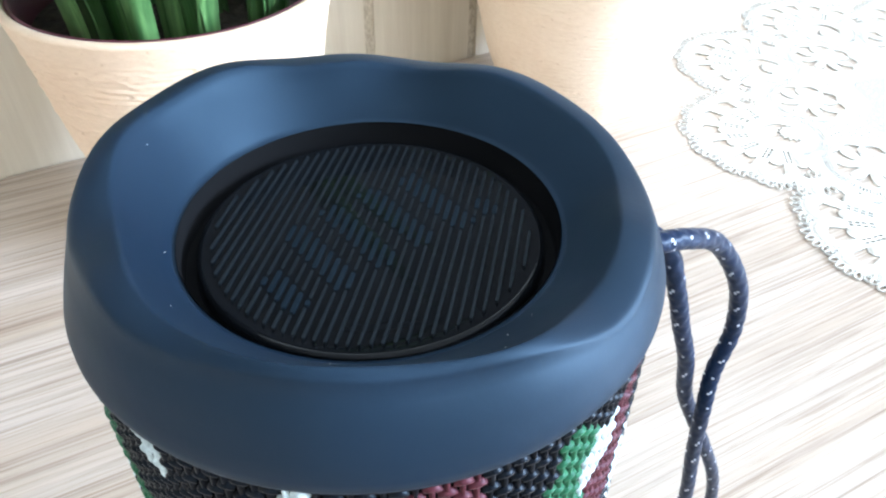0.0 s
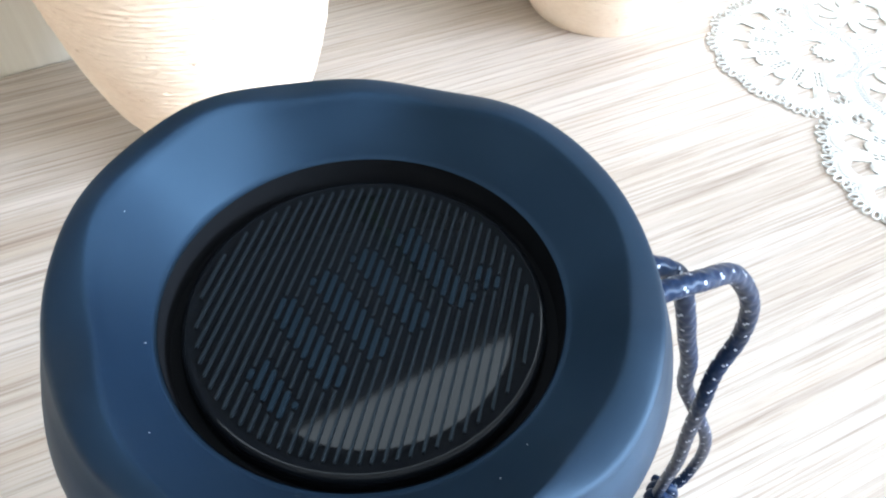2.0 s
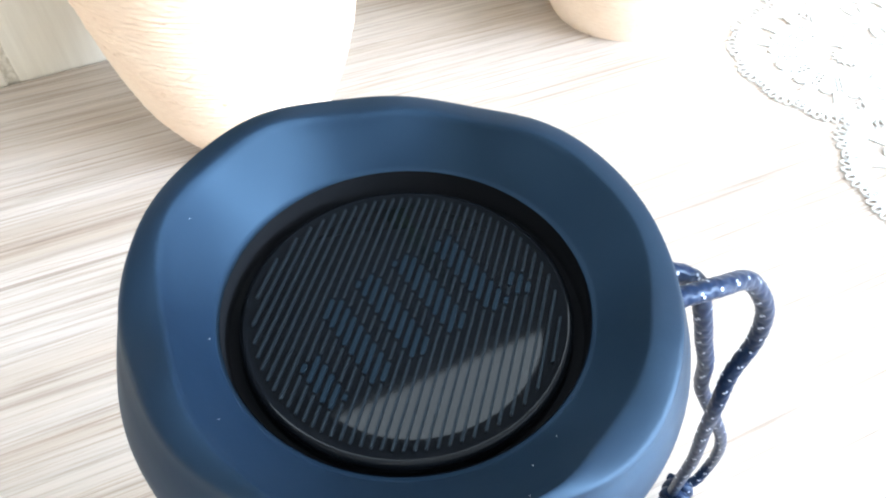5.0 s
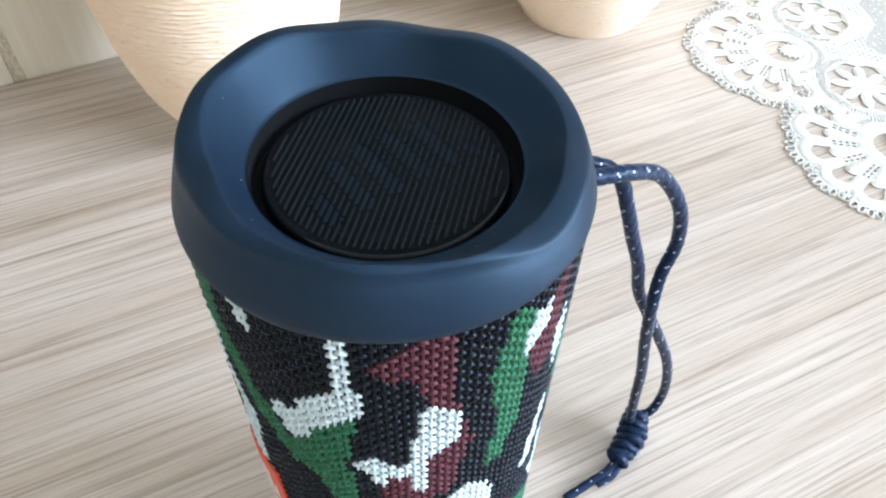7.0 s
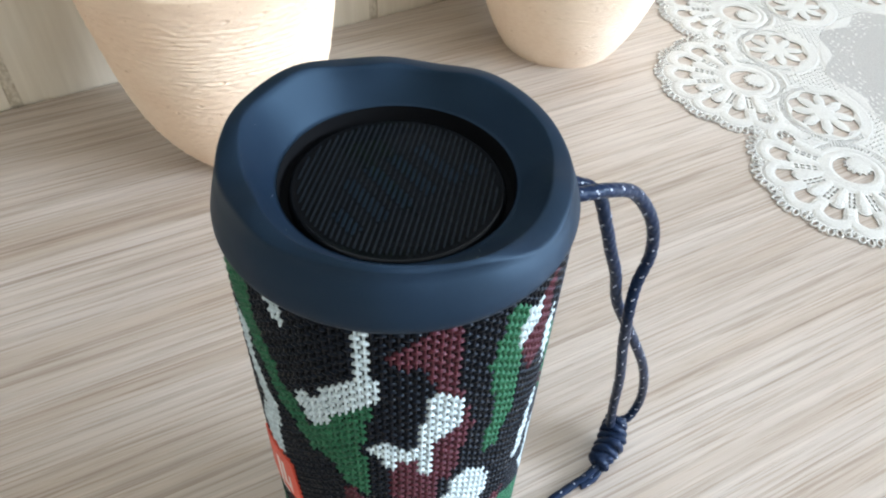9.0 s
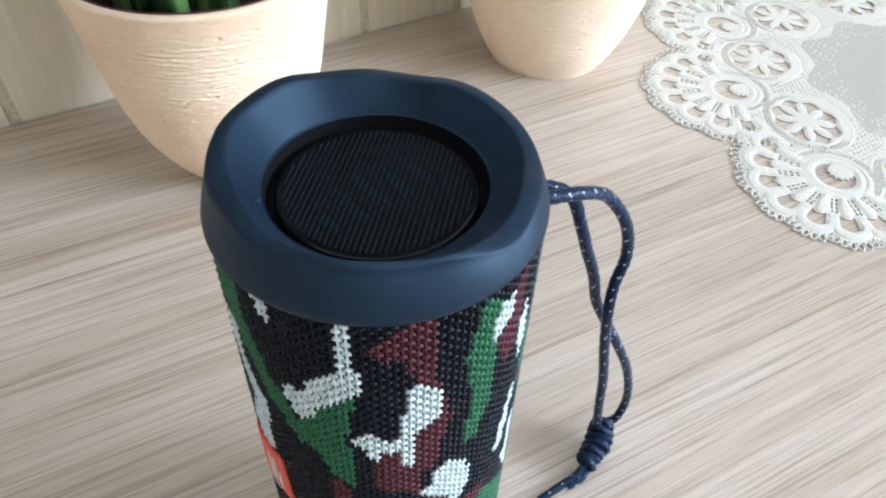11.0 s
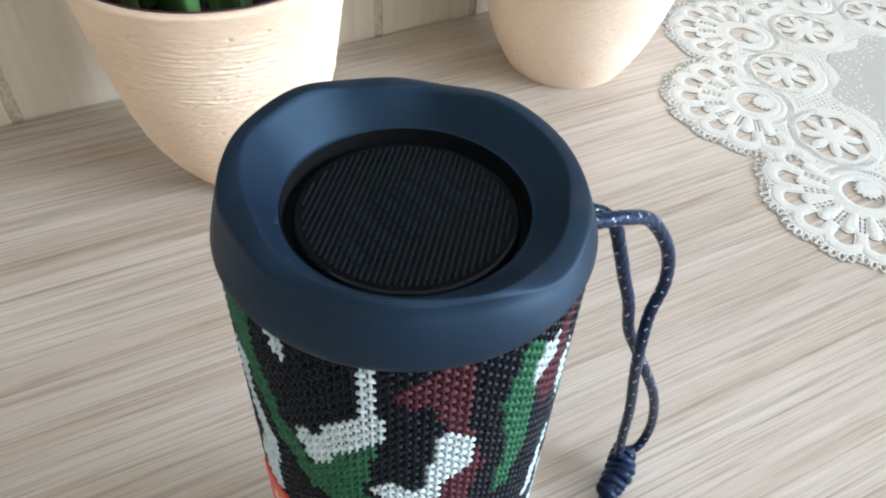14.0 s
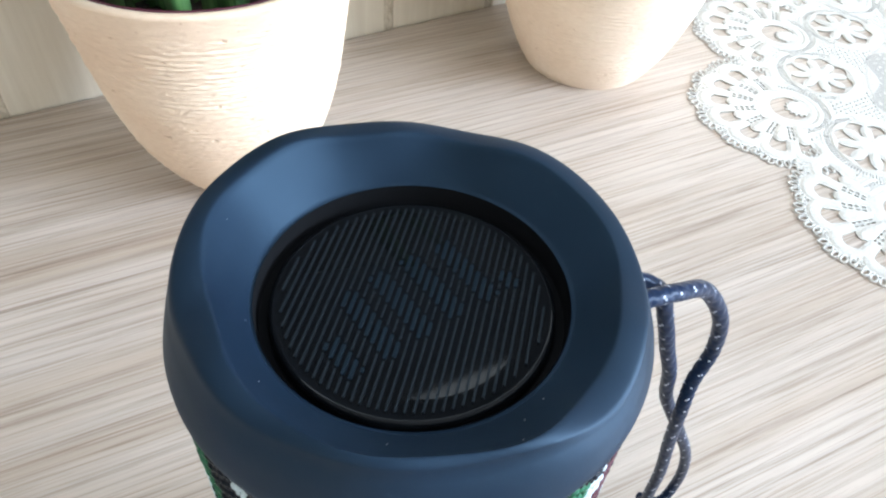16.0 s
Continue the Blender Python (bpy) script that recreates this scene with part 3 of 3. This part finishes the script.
    inner = [(0.0300, y + 0.003, 0.1635), (0.0420, y + 0.003, 0.1610), (0.0500, y + 0.002, 0.1560), (0.0546, y + 0.001, 0.1442), (0.0581, y + 0.001, 0.1343), (0.0628, y + 0.001, 0.1220), (0.0676, y + 0.002, 0.1070), (0.0739, y + 0.002, 0.0936), (0.0824, y + 0.001, 0.0764), (0.0912, y, 0.0573), (0.0983, y, 0.0374), (0.1020, y, 0.0200), (0.0985, y - 0.001, 0.0115), (0.0925, y, 0.0100), (0.0880, y - 0.004, 0.0085)]
    def swung(p):
        w = min(1.0, max(0.0, p[2] / 0.165))
        dx, dy, a = p[0] + 0.0005, p[1] + 0.0104, radians(-9.0) * w
        return (dx * math.cos(a) - dy * math.sin(a) - 0.0005 + 0.005 * (1 - w), dx * math.sin(a) + dy * math.cos(a) - 0.0104 - 0.006 * (1 - w), p[2])

    for pts in ([swung(p) for p in outer], [swung(p) for p in inner]):
        v, f, idx = cord(pts, 0.00168, 0.0007, 0.0062)
        child("cord_strand", as_mesh("cord_strand", [back @ Vector(p) for p in v], f, (CORD_NAVY, CORD_FLECK), idx), speaker, "navy cord with reflective flecks")
    # knot: coils round a short core lying on the table
    core = spline([swung(p) for p in ((0.0945, -0.0030, 0.0095), (0.0865, -0.0095, 0.0075), (0.0770, -0.0138, 0.0062))], 40)
    coil = []
    for k in range(150):
        s = k / 149
        c = core[min(39, int(s * 39))]
        d = (core[-1] - core[0]).normalized()
        x = d.cross(Vector((0, 0, 1))).normalized()
        yv = d.cross(x)
        r = 0.0042 * (0.72 + 0.28 * math.sin(math.pi * min(1, s * 1.15)))
        a = s * 2 * math.pi * 6.5
        coil.append(c + (x * math.cos(a) + yv * math.sin(a)) * r + Vector((0, 0, 0.0008 * math.sin(a * 1.7))))
    v, f, idx = cord(coil, 0.0017, 0.0008, 0.031)
    child("knot", as_mesh("knot", [back @ Vector(p) for p in v], f, (CORD_NAVY, CORD_FLECK), idx), speaker, "tight coiled navy knot")
    v, f = tube(core, 0.0040, 12)
    child("knot_core", as_mesh("knot_core", [back @ Vector(p) for p in v], f, (CORD_NAVY,)), speaker)
    v, f, idx = cord([swung(p) for p in ((0.0790, -0.0135, 0.0050), (0.0715, -0.0150, 0.0032), (0.0640, -0.0152, 0.0022), (0.0535, -0.0157, 0.0017))], 0.0016, 0.0007, 0.0062)
    child("cord_end", as_mesh("cord_end", [back @ Vector(p) for p in v], f, (CORD_NAVY, CORD_FLECK), idx), speaker, "melted end of the navy cord")
    v, f, idx = cord([swung(p) for p in ((0.0820, -0.0120, 0.0040), (0.0745, -0.0165, 0.0026), (0.0668, -0.0168, 0.0020))], 0.0016, 0.0007, 0.0062)
    child("cord_end", as_mesh("cord_end_short", [back @ Vector(p) for p in v], f, (CORD_NAVY, CORD_FLECK), idx), speaker)
    return speaker


speaker_thing()


# ---- flower pots ----
def bezier_radius(u, r0, ra, rb, r1):
    return r0 * (1 - u) ** 3 + 3 * ra * u * (1 - u) ** 2 + 3 * rb * u * u * (1 - u) + r1 * u ** 3


def pot(radii, height, foot, seed, label, clay, rough=1.0):
    """Ridged clay bowl: throwing lines round it, a rounded lip and a hollow inside."""
    n, m = 360, 320
    rng = np.random.default_rng(seed)
    ang = np.arange(n) / n * 2 * np.pi
    around, up = np.fft.fftfreq(n, 1 / n), np.fft.fftfreq(m + 1, height / (m + 1))

    def field(kernel):
        f = np.fft.ifft2(np.fft.fft2(rng.normal(0, 1, (m + 1, n))) * kernel).real
        return f / f.std()

    k_up, k_round = np.abs(up)[:, None], np.abs(around)[None, :] / (2 * np.pi * 0.058)
    lines = field(np.exp(-((k_up - 420) / 110) ** 2) * np.exp(-(k_round / 34) ** 2))
    dabs = field(np.exp(-((k_up - 230) / 170) ** 2) * np.exp(-(k_round / 230) ** 2))
    grains = field(np.exp(-(k_up / 520) ** 2) * np.exp(-(k_round / 420) ** 2))
    patch = np.clip(field(np.exp(-(k_up / 40) ** 2) * np.exp(-(k_round / 22) ** 2)) * 0.35 + 0.75, 0.25, 1.5)
    pits = np.clip(grains - 1.95, 0, 1.1)
    skin = rough * (0.00010 * lines * patch + 0.00007 * dabs + 0.00004 * grains - 0.0012 * pits)
    rows_ = []
    for j in range(m + 1):
        u = j / m
        r = max(foot, bezier_radius(u, *radii))
        rows_.append((r + skin[j] * (1.0 if u < 0.93 else 0.3), np.full(n, u * height)))
    top = bezier_radius(1.0, *radii)
    for dr, dz in ((-0.0006, 0.0011), (-0.0020, 0.0016), (-0.0034, 0.0011), (-0.0040, -0.0010)):
        rows_.append((np.full(n, top + dr), np.full(n, height + dz)))
    for u in (0.94, 0.88, 0.82, 0.76):
        rows_.append((np.full(n, bezier_radius(u, *radii) - 0.0045), np.full(n, height * u)))
    verts = np.concatenate([np.stack([r * np.cos(ang), r * np.sin(ang), z], 1) for r, z in rows_])
    faces = []
    for j in range(len(rows_) - 1):
        for i in range(n):
            k = (i + 1) % n
            faces.append((j * n + i, j * n + k, (j + 1) * n + k, (j + 1) * n + i))
    faces.append(tuple(range(n - 1, -1, -1)))
    ob = tagged(new("flower_pot"), label, "flower pot", "clay flower pots by the wall")
    child("pot_body", as_mesh("pot_body", verts.tolist(), faces, (clay,)), ob, "peach clay with throwing lines")
    v, f = lathe([(0.0001, height - 0.012), (0.02, height - 0.011), (0.04, height - 0.013), (bezier_radius(0.90, *radii) - 0.0040, height - 0.014)], 48)
    child("soil", as_mesh("soil", v, f, (SOIL,)), ob, "dark potting soil")
    v, f = lathe([(bezier_radius(0.87, *radii) - 0.0046, height - 0.0165), (top - 0.0042, height + 0.0005), (top - 0.0048, height + 0.0012), (top - 0.0056, height + 0.0005), (bezier_radius(0.87, *radii) - 0.0058, height - 0.0165)], 96)
    child("liner", as_mesh("liner", v, f, (LINER,)), ob, "thin maroon plastic liner")
    return ob


def leaf(base, lean, out, length, width, seed):
    """One strap leaf with a folded middle that arches outwards."""
    rng = random.Random(seed)
    n = 16
    verts, faces = [], []
    side = Vector((-out.y, out.x, 0))
    side = (side + out * rng.uniform(-0.5, 0.5)).normalized()
    for k in range(n + 1):
        s = k / n
        p = Vector(base) + out * (lean * length * s * s) + Vector((0, 0, length * (s - 0.42 * lean * s ** 3)))
        w = width * (0.75 + 0.5 * s) * (1 - s ** 3) * 0.5 + 0.0004
        fold = out * (-0.22 * w)
        verts += [p - side * w, p + fold, p + side * w, p + fold - out * 0.0007]
    for k in range(n):
        b = 4 * k
        faces += [(b, b + 1, b + 5, b + 4), (b + 1, b + 2, b + 6, b + 5), (b + 2, b + 3, b + 7, b + 6), (b + 3, b, b + 4, b + 7)]
    return as_mesh("leaf", verts, faces, (LEAF,))


POT_1, POT_2 = (0.0280, 0.2344), (0.2649, 0.2520)
first_pot = pot((0.0210, 0.0592, 0.0528, 0.0644), 0.1240, 0.0210, 1, "ridged peach clay pot holding a green strap-leaved plant", CLAY, 1.3)
first_pot.matrix_basis = pose(*POT_1, 0)
second_pot = pot((0.0399, 0.0660, 0.0621, 0.0811), 0.1200, 0.0399, 2, "ridged peach clay pot beside the lace doily", LIT_CLAY, 0.7)
second_pot.matrix_basis = pose(*POT_2, 0, 0, 0, 40)

plant = tagged(new("strap_leaf_plant"), "green plant of long strap leaves growing in a clay pot", "plant")
rng_p = random.Random(12)
for k in range(84):
    a = rng_p.uniform(0, 2 * math.pi)
    r = 0.049 * math.sqrt(rng_p.uniform(0.02, 1.0))
    b = a + rng_p.uniform(-0.7, 0.7)
    out = Vector((math.cos(b), math.sin(b), 0))
    base = (POT_1[0] + r * math.cos(a), POT_1[1] + r * math.sin(a), 0.1110)
    child("leaf", leaf(base, rng_p.uniform(0.25, 1.0) * (0.35 + r / 0.045), out, rng_p.uniform(0.12, 0.24), rng_p.uniform(0.010, 0.019), k), plant)


# ---- lace doily ----
DOILY = (0.482, 0.088)
FAN_N, FAN_FIRST, EYE_R, FAN_SIZE = 10, 155.5, 0.150, 1.06


def pulled(a):
    """How far the cloth is pulled out of round towards one side, 0 to 1. a in degrees."""
    b = np.asarray(a) % 360
    t = np.clip((b - 164) / 26, 0, 1) * np.clip((330 - b) / 60, 0, 1)
    return t * t * (3 - 2 * t)


def lace_height(x, y):
    """Signed thickness of the lace at a place (positive inside), its relief, and how far the plain cloth shows. Round a centre: ten fans outside, ten flowers between them, cloth in the middle."""
    a = np.degrees(np.arctan2(y, x))
    pull = pulled(a)
    r, a = np.hypot(x, y) / (1 + 0.026 * pull), a - 1.8 * pull
    step = 360 / FAN_N
    ka = (a - FAN_FIRST + step / 2) % step - step / 2
    # place of this point seen from the eye of the nearest fan
    u, v = r * np.sin(np.radians(ka)) / FAN_SIZE, (r * np.cos(np.radians(ka)) - EYE_R) / FAN_SIZE
    rho, phi = np.hypot(u, v * 0.97), np.degrees(np.arctan2(u, v))
    pitch = 25.0
    kl = np.clip(np.round(phi / pitch - 0.5) + 0.5, -3.5, 3.5)
    la = np.radians(kl * pitch)
    along, across = u * np.sin(la) + v * 0.97 * np.cos(la), u * np.cos(la) - v * 0.97 * np.sin(la)
    # scalloped body of the fan
    f = np.maximum(0.0116 - np.hypot(along - 0.0385, across), np.minimum(0.0440 - rho, 104 - np.abs(phi)))
    f = np.where(np.abs(phi) > 118, -1.0, f)
    # a drop-shaped hole in each scallop, with the tip of a petal reaching into it
    s = np.clip((along - 0.028) / 0.014, 0, 1)
    hole = np.minimum(0.0020 + 0.0031 * np.sqrt(s) - np.abs(across), 0.0425 - along - 110 * across ** 2)
    hole = np.minimum(hole, along - 0.0285)
    tip = np.maximum(0.0036 - np.hypot(along - 0.0300, across), np.minimum(0.0032 - np.abs(across), 0.0300 - along))
    hole = np.minimum(hole, -tip)
    f = np.minimum(f, -hole)
    # two rows of short slits between the petals
    kp = np.clip(np.round(phi / pitch), -4, 4)
    rib = np.abs(np.abs(np.radians(phi - kp * pitch)) * rho - 0.0011)
    dash = np.minimum(0.00045 - rib, 0.0011 - np.abs((rho - 0.0178) % 0.0032 - 0.0016))
    slit = np.minimum(dash, np.minimum(rho - 0.0180, 0.0300 - rho))
    f = np.minimum(f, -np.where(np.abs(phi) < 108, slit, -1))
    # the eye: a ring round a hole, half filled by a toothed drop
    ring_d = np.hypot(u, v + 0.002)
    f = np.maximum(f, 0.0165 - ring_d)
    drop = 0.0076 - np.hypot(u * 1.1, v + 0.0085) + 0.0013 * np.clip(np.sin(np.arctan2(u, v + 0.0085) * 15), -0.3, 1)
    eye = np.minimum(0.0108 - ring_d, -drop)
    # flower with oval holes between its petals, in a ring of tape
    kb = (a - FAN_FIRST) % step - step / 2
    fu, fv = r * np.sin(np.radians(kb)), r * np.cos(np.radians(kb)) - 0.1175
    fr, fa = np.hypot(fu, fv), np.degrees(np.arctan2(fu, fv))
    fk = np.radians(np.round((fa - 12) / 45) * 45 + 12)
    oa, oc = fu * np.sin(fk) + fv * np.cos(fk), fu * np.cos(fk) - fv * np.sin(fk)
    leafy = 0.0036 * (1 - np.hypot((oa - 0.0100) / 0.0088, oc / (0.0034 + 0.10 * (oa - 0.0100))))
    oval = np.minimum(np.minimum(0.0202 - fr - 0.0014 * np.cos(8 * np.radians(fa - 12)), fr - 0.0085), -leafy)
    tape = np.maximum(np.minimum(fr - 0.0218, 0.0290 - fr), np.minimum(np.minimum(ring_d - 0.0180, 0.0245 - ring_d), np.where(np.abs(phi) > 95, 1, -1)))
    mesh = np.minimum(np.minimum(tape - 0.0017, np.where(fr < 0.030, fv + 0.008, 1)), 0.00027 - np.abs((np.where(fr < 0.03, fa * 0.025, phi * 0.021) / 57.3) % 0.0016 - 0.0008))
    ground = np.minimum(EYE_R + 0.003 - r, 1)
    g = np.minimum(ground, -oval)
    g = np.minimum(g, -mesh)
    bx = x + np.where(np.floor(y / 0.0031) % 2 > 0, 0.0018, 0.0)
    beads = np.minimum(0.00056 - np.hypot(bx % 0.0036 - 0.0018, y % 0.0031 - 0.00155), np.minimum(np.minimum(fr - 0.0300, ring_d - 0.0260), r - 0.0880))
    g = np.minimum(g, -beads)
    f = np.maximum(np.where(ring_d < 0.0165, -1, np.where(np.abs(phi) < 92, -1, g)), f)
    f = np.minimum(f, -eye)
    flower_zone = (fr < 0.0290) & (ring_d > 0.0165)
    f = np.where(flower_zone, np.minimum(np.maximum(f, 0.0290 - fr), np.minimum(-oval, -mesh)), f)
    # relief: cords along every hole and along the tapes, veins on the petals
    cordline = np.clip(f, 0, 0.0019) * 0.55
    bulge = 0.0005 * np.clip(1 - (ring_d - 0.0137) ** 2 / 0.0028 ** 2, 0, 1) + 0.0005 * np.clip(1 - (np.hypot(along - 0.0385, across) - 0.0075) ** 2 / 0.003 ** 2, 0, 1) * (rho > 0.036) * (np.abs(phi) < 110)
    edge = 0.0006 * np.clip(1 - np.abs(tape - 0.0006) / 0.0007, 0, 1)
    petal = 0.0006 * np.clip(1 - (across / 0.0033) ** 2, 0, 1) * (rho > 0.017) * (rho < 0.034) * (np.abs(phi) < 108)
    bloom = 0.0007 * np.clip(1 - fr / 0.019, 0, 1) * (fr < 0.019)
    relief = 0.46 * (cordline + bulge + edge + petal + bloom)
    swirl = np.sin(x * 760 + 2.6 * np.sin(y * 330 + 1)) * np.sin(y * 690 + 2.4 * np.sin(x * 290)) + 0.45 * np.sin(r * 1500 + 3 * np.sin(np.radians(a * 7)))
    cloth = np.minimum(0.0840 + 0.005 * np.sin(np.radians(a * 10 + 5)) - r, np.minimum(fr - 0.030, np.where(r > 0.064, 0.80 - swirl, 1) * 0.004))
    relief = np.where(cloth > 0, 0.0004 + 0.00004 * swirl, np.where((r < 0.084) & (fr > 0.030), 0.0006, relief))
    return f, relief, cloth


def doily_thing():
    ob = tagged(new("lace_doily"), "round white lace doily with scalloped fans on the table", "doily")
    cell, half = 0.00052, 0.210
    n = int(2 * half / cell)
    g = np.linspace(-half, half, n + 1)
    X, Y = np.meshgrid(g, g, indexing="ij")
    F, Z, _ = lace_height(X, Y)
    C, _, plain = lace_height(X[:-1, :-1] + cell / 2, Y[:-1, :-1] + cell / 2)
    solid = C > 0
    # draw the rim of the mesh onto the outline
    gx, gy = np.gradient(F, cell)
    g2 = np.maximum(gx * gx + gy * gy, 0.25)
    pad = np.pad(solid, 1)
    count = pad[:-1, :-1].astype(int) + pad[1:, :-1] + pad[:-1, 1:] + pad[1:, 1:]
    rim = (count > 0) & (count < 4)
    move = np.clip(F, -cell * 0.5, cell * 0.5) / g2
    PX = np.where(rim, X - move * gx, X)
    PY = np.where(rim, Y - move * gy, Y)
    sway = 0.0007 + 0.0002 * np.sin(PX * 60 + 1) * np.sin(PY * 48)
    PZ = sway + np.where(rim, 0.0, Z)
    used = count > 0
    number = -np.ones(used.shape, dtype=int)
    number[used] = np.arange(used.sum())
    verts = np.stack([PX[used], PY[used], PZ[used]], 1)
    i, j = np.nonzero(solid)
    faces = np.stack([number[i, j], number[i + 1, j], number[i + 1, j + 1], number[i, j + 1]], 1)
    cloth = plain[i, j] > 0
    # side walls along the outline
    walls = []
    base = len(verts)
    extra = []
    for di, dj, c0, c1 in ((-1, 0, (0, 1), (0, 0)), (1, 0, (1, 0), (1, 1)), (0, -1, (0, 0), (1, 0)), (0, 1, (1, 1), (0, 1))):
        open_side = solid & ~pad[1 + di:1 + di + n, 1 + dj:1 + dj + n]
        wi, wj = np.nonzero(open_side)
        pa, pb = number[wi + c0[0], wj + c0[1]], number[wi + c1[0], wj + c1[1]]
        k = base + sum(len(e) for e in extra)
        qa, qb = verts[pa].copy(), verts[pb].copy()
        qa[:, 2] -= 0.0007
        qb[:, 2] -= 0.0007
        extra += [qa, qb]
        m = len(wi)
        walls.append(np.stack([pa, pb, k + m + np.arange(m), k + np.arange(m)], 1))
    allv = np.concatenate([verts] + extra)
    every = np.concatenate([faces] + walls)
    index = np.concatenate([cloth.astype(np.int32), np.zeros(len(every) - len(faces), dtype=np.int32)])
    child("lace", as_mesh("lace", allv.tolist(), every.tolist(), (LACE, ORGANZA), index), ob, "raised white cotton lace")
    # little loops all round the scallops
    verts2, faces2 = [], []
    for s in range(FAN_N):
        fa = radians(FAN_FIRST + s * 36)
        for kl in np.arange(-3.5, 4.0, 1.0):
            for q in range(8):
                la = radians(kl * 25.0)
                dirn = la + radians((q - 3.5) * 16.5)
                reach = 0.0142
                du = 0.0385 * math.sin(la) + reach * math.sin(dirn)
                dv = 0.0385 * math.cos(la) + reach * math.cos(dirn)
                if math.hypot(du, dv) < 0.0450:
                    continue
                rad, tan = EYE_R + dv / 0.97 * FAN_SIZE, du * FAN_SIZE
                cx = rad * math.cos(fa) + tan * math.sin(fa)
                cy = rad * math.sin(fa) - tan * math.cos(fa)
                pull = float(pulled(math.degrees(math.atan2(cy, cx))))
                far_out, turned = math.hypot(cx, cy) * (1 + 0.026 * pull), math.atan2(cy, cx) + radians(1.8) * pull
                cx, cy = far_out * math.cos(turned), far_out * math.sin(turned)
                b = len(verts2)
                ca, sa = math.cos(fa - dirn), math.sin(fa - dirn)
                for k in range(10):
                    w = 2 * math.pi * k / 10
                    for e in range(4):
                        ee = 2 * math.pi * e / 4
                        lx, ly = (0.0028 + 0.00072 * math.cos(ee)) * math.cos(w), (0.0017 + 0.00072 * math.cos(ee)) * math.sin(w)
                        verts2.append((cx + lx * ca - ly * sa, cy + lx * sa + ly * ca, 0.0006 + 0.0004 * math.sin(ee)))
                for k in range(10):
                    for e in range(4):
                        faces2.append((b + k * 4 + e, b + ((k + 1) % 10) * 4 + e, b + ((k + 1) % 10) * 4 + (e + 1) % 4, b + k * 4 + (e + 1) % 4))
    tagged(child("picot_edge", as_mesh("picot_edge", verts2, faces2, (LACE,)), ob, "tiny thread loops along the edge"), kind="stuff")
    ob.matrix_basis = pose(*DOILY, 0.0001)


doily_thing()


# ---- board wall: each board an object of its own ----
def board_wall():
    y0, y1 = WALL_Y + 0.0014, WALL_Y + 0.1
    wall = setting("wall_north", box(ROOM_W, ROOM_E, y0, y1, FLOOR_Z, BOARD_TOP), GROOVE, "wall lined with cream vertical boards and beige grooves", "wall")
    rest = ((ROOM_W, ROOM_E, BOARD_TOP, TOP_Z0), (ROOM_W, TOP_X0, TOP_Z0, TOP_Z1), (TOP_X1, ROOM_E, TOP_Z0, TOP_Z1), (ROOM_W, ROOM_E, TOP_Z1, CEIL_Z))
    setting("wall_north_upper", pieces([box(x0, x1, y0 + 0.003, y1, z0, z1) for x0, x1, z0, z1 in rest]), TAUPE, "plain dark taupe wall with a high window", "wall")
    pitch, first = 0.0789, -0.0765
    me = None
    k = math.ceil((ROOM_W - first) / pitch)
    while first + (k + 1) * pitch < ROOM_E:
        x = first + k * pitch
        if me is None:
            bm = box(0.0032, pitch - 0.0032, 0.0, 0.0018, FLOOR_Z + 0.002, BOARD_TOP - 0.002, 0.0006, 2)
            me = bpy.data.meshes.new("board")
            bm.to_mesh(me)
            bm.free()
            me.materials.append(BOARD)
        ob = child("board", me, wall)
        ob.location = (x, WALL_Y, 0)
        k += 1


board_wall()
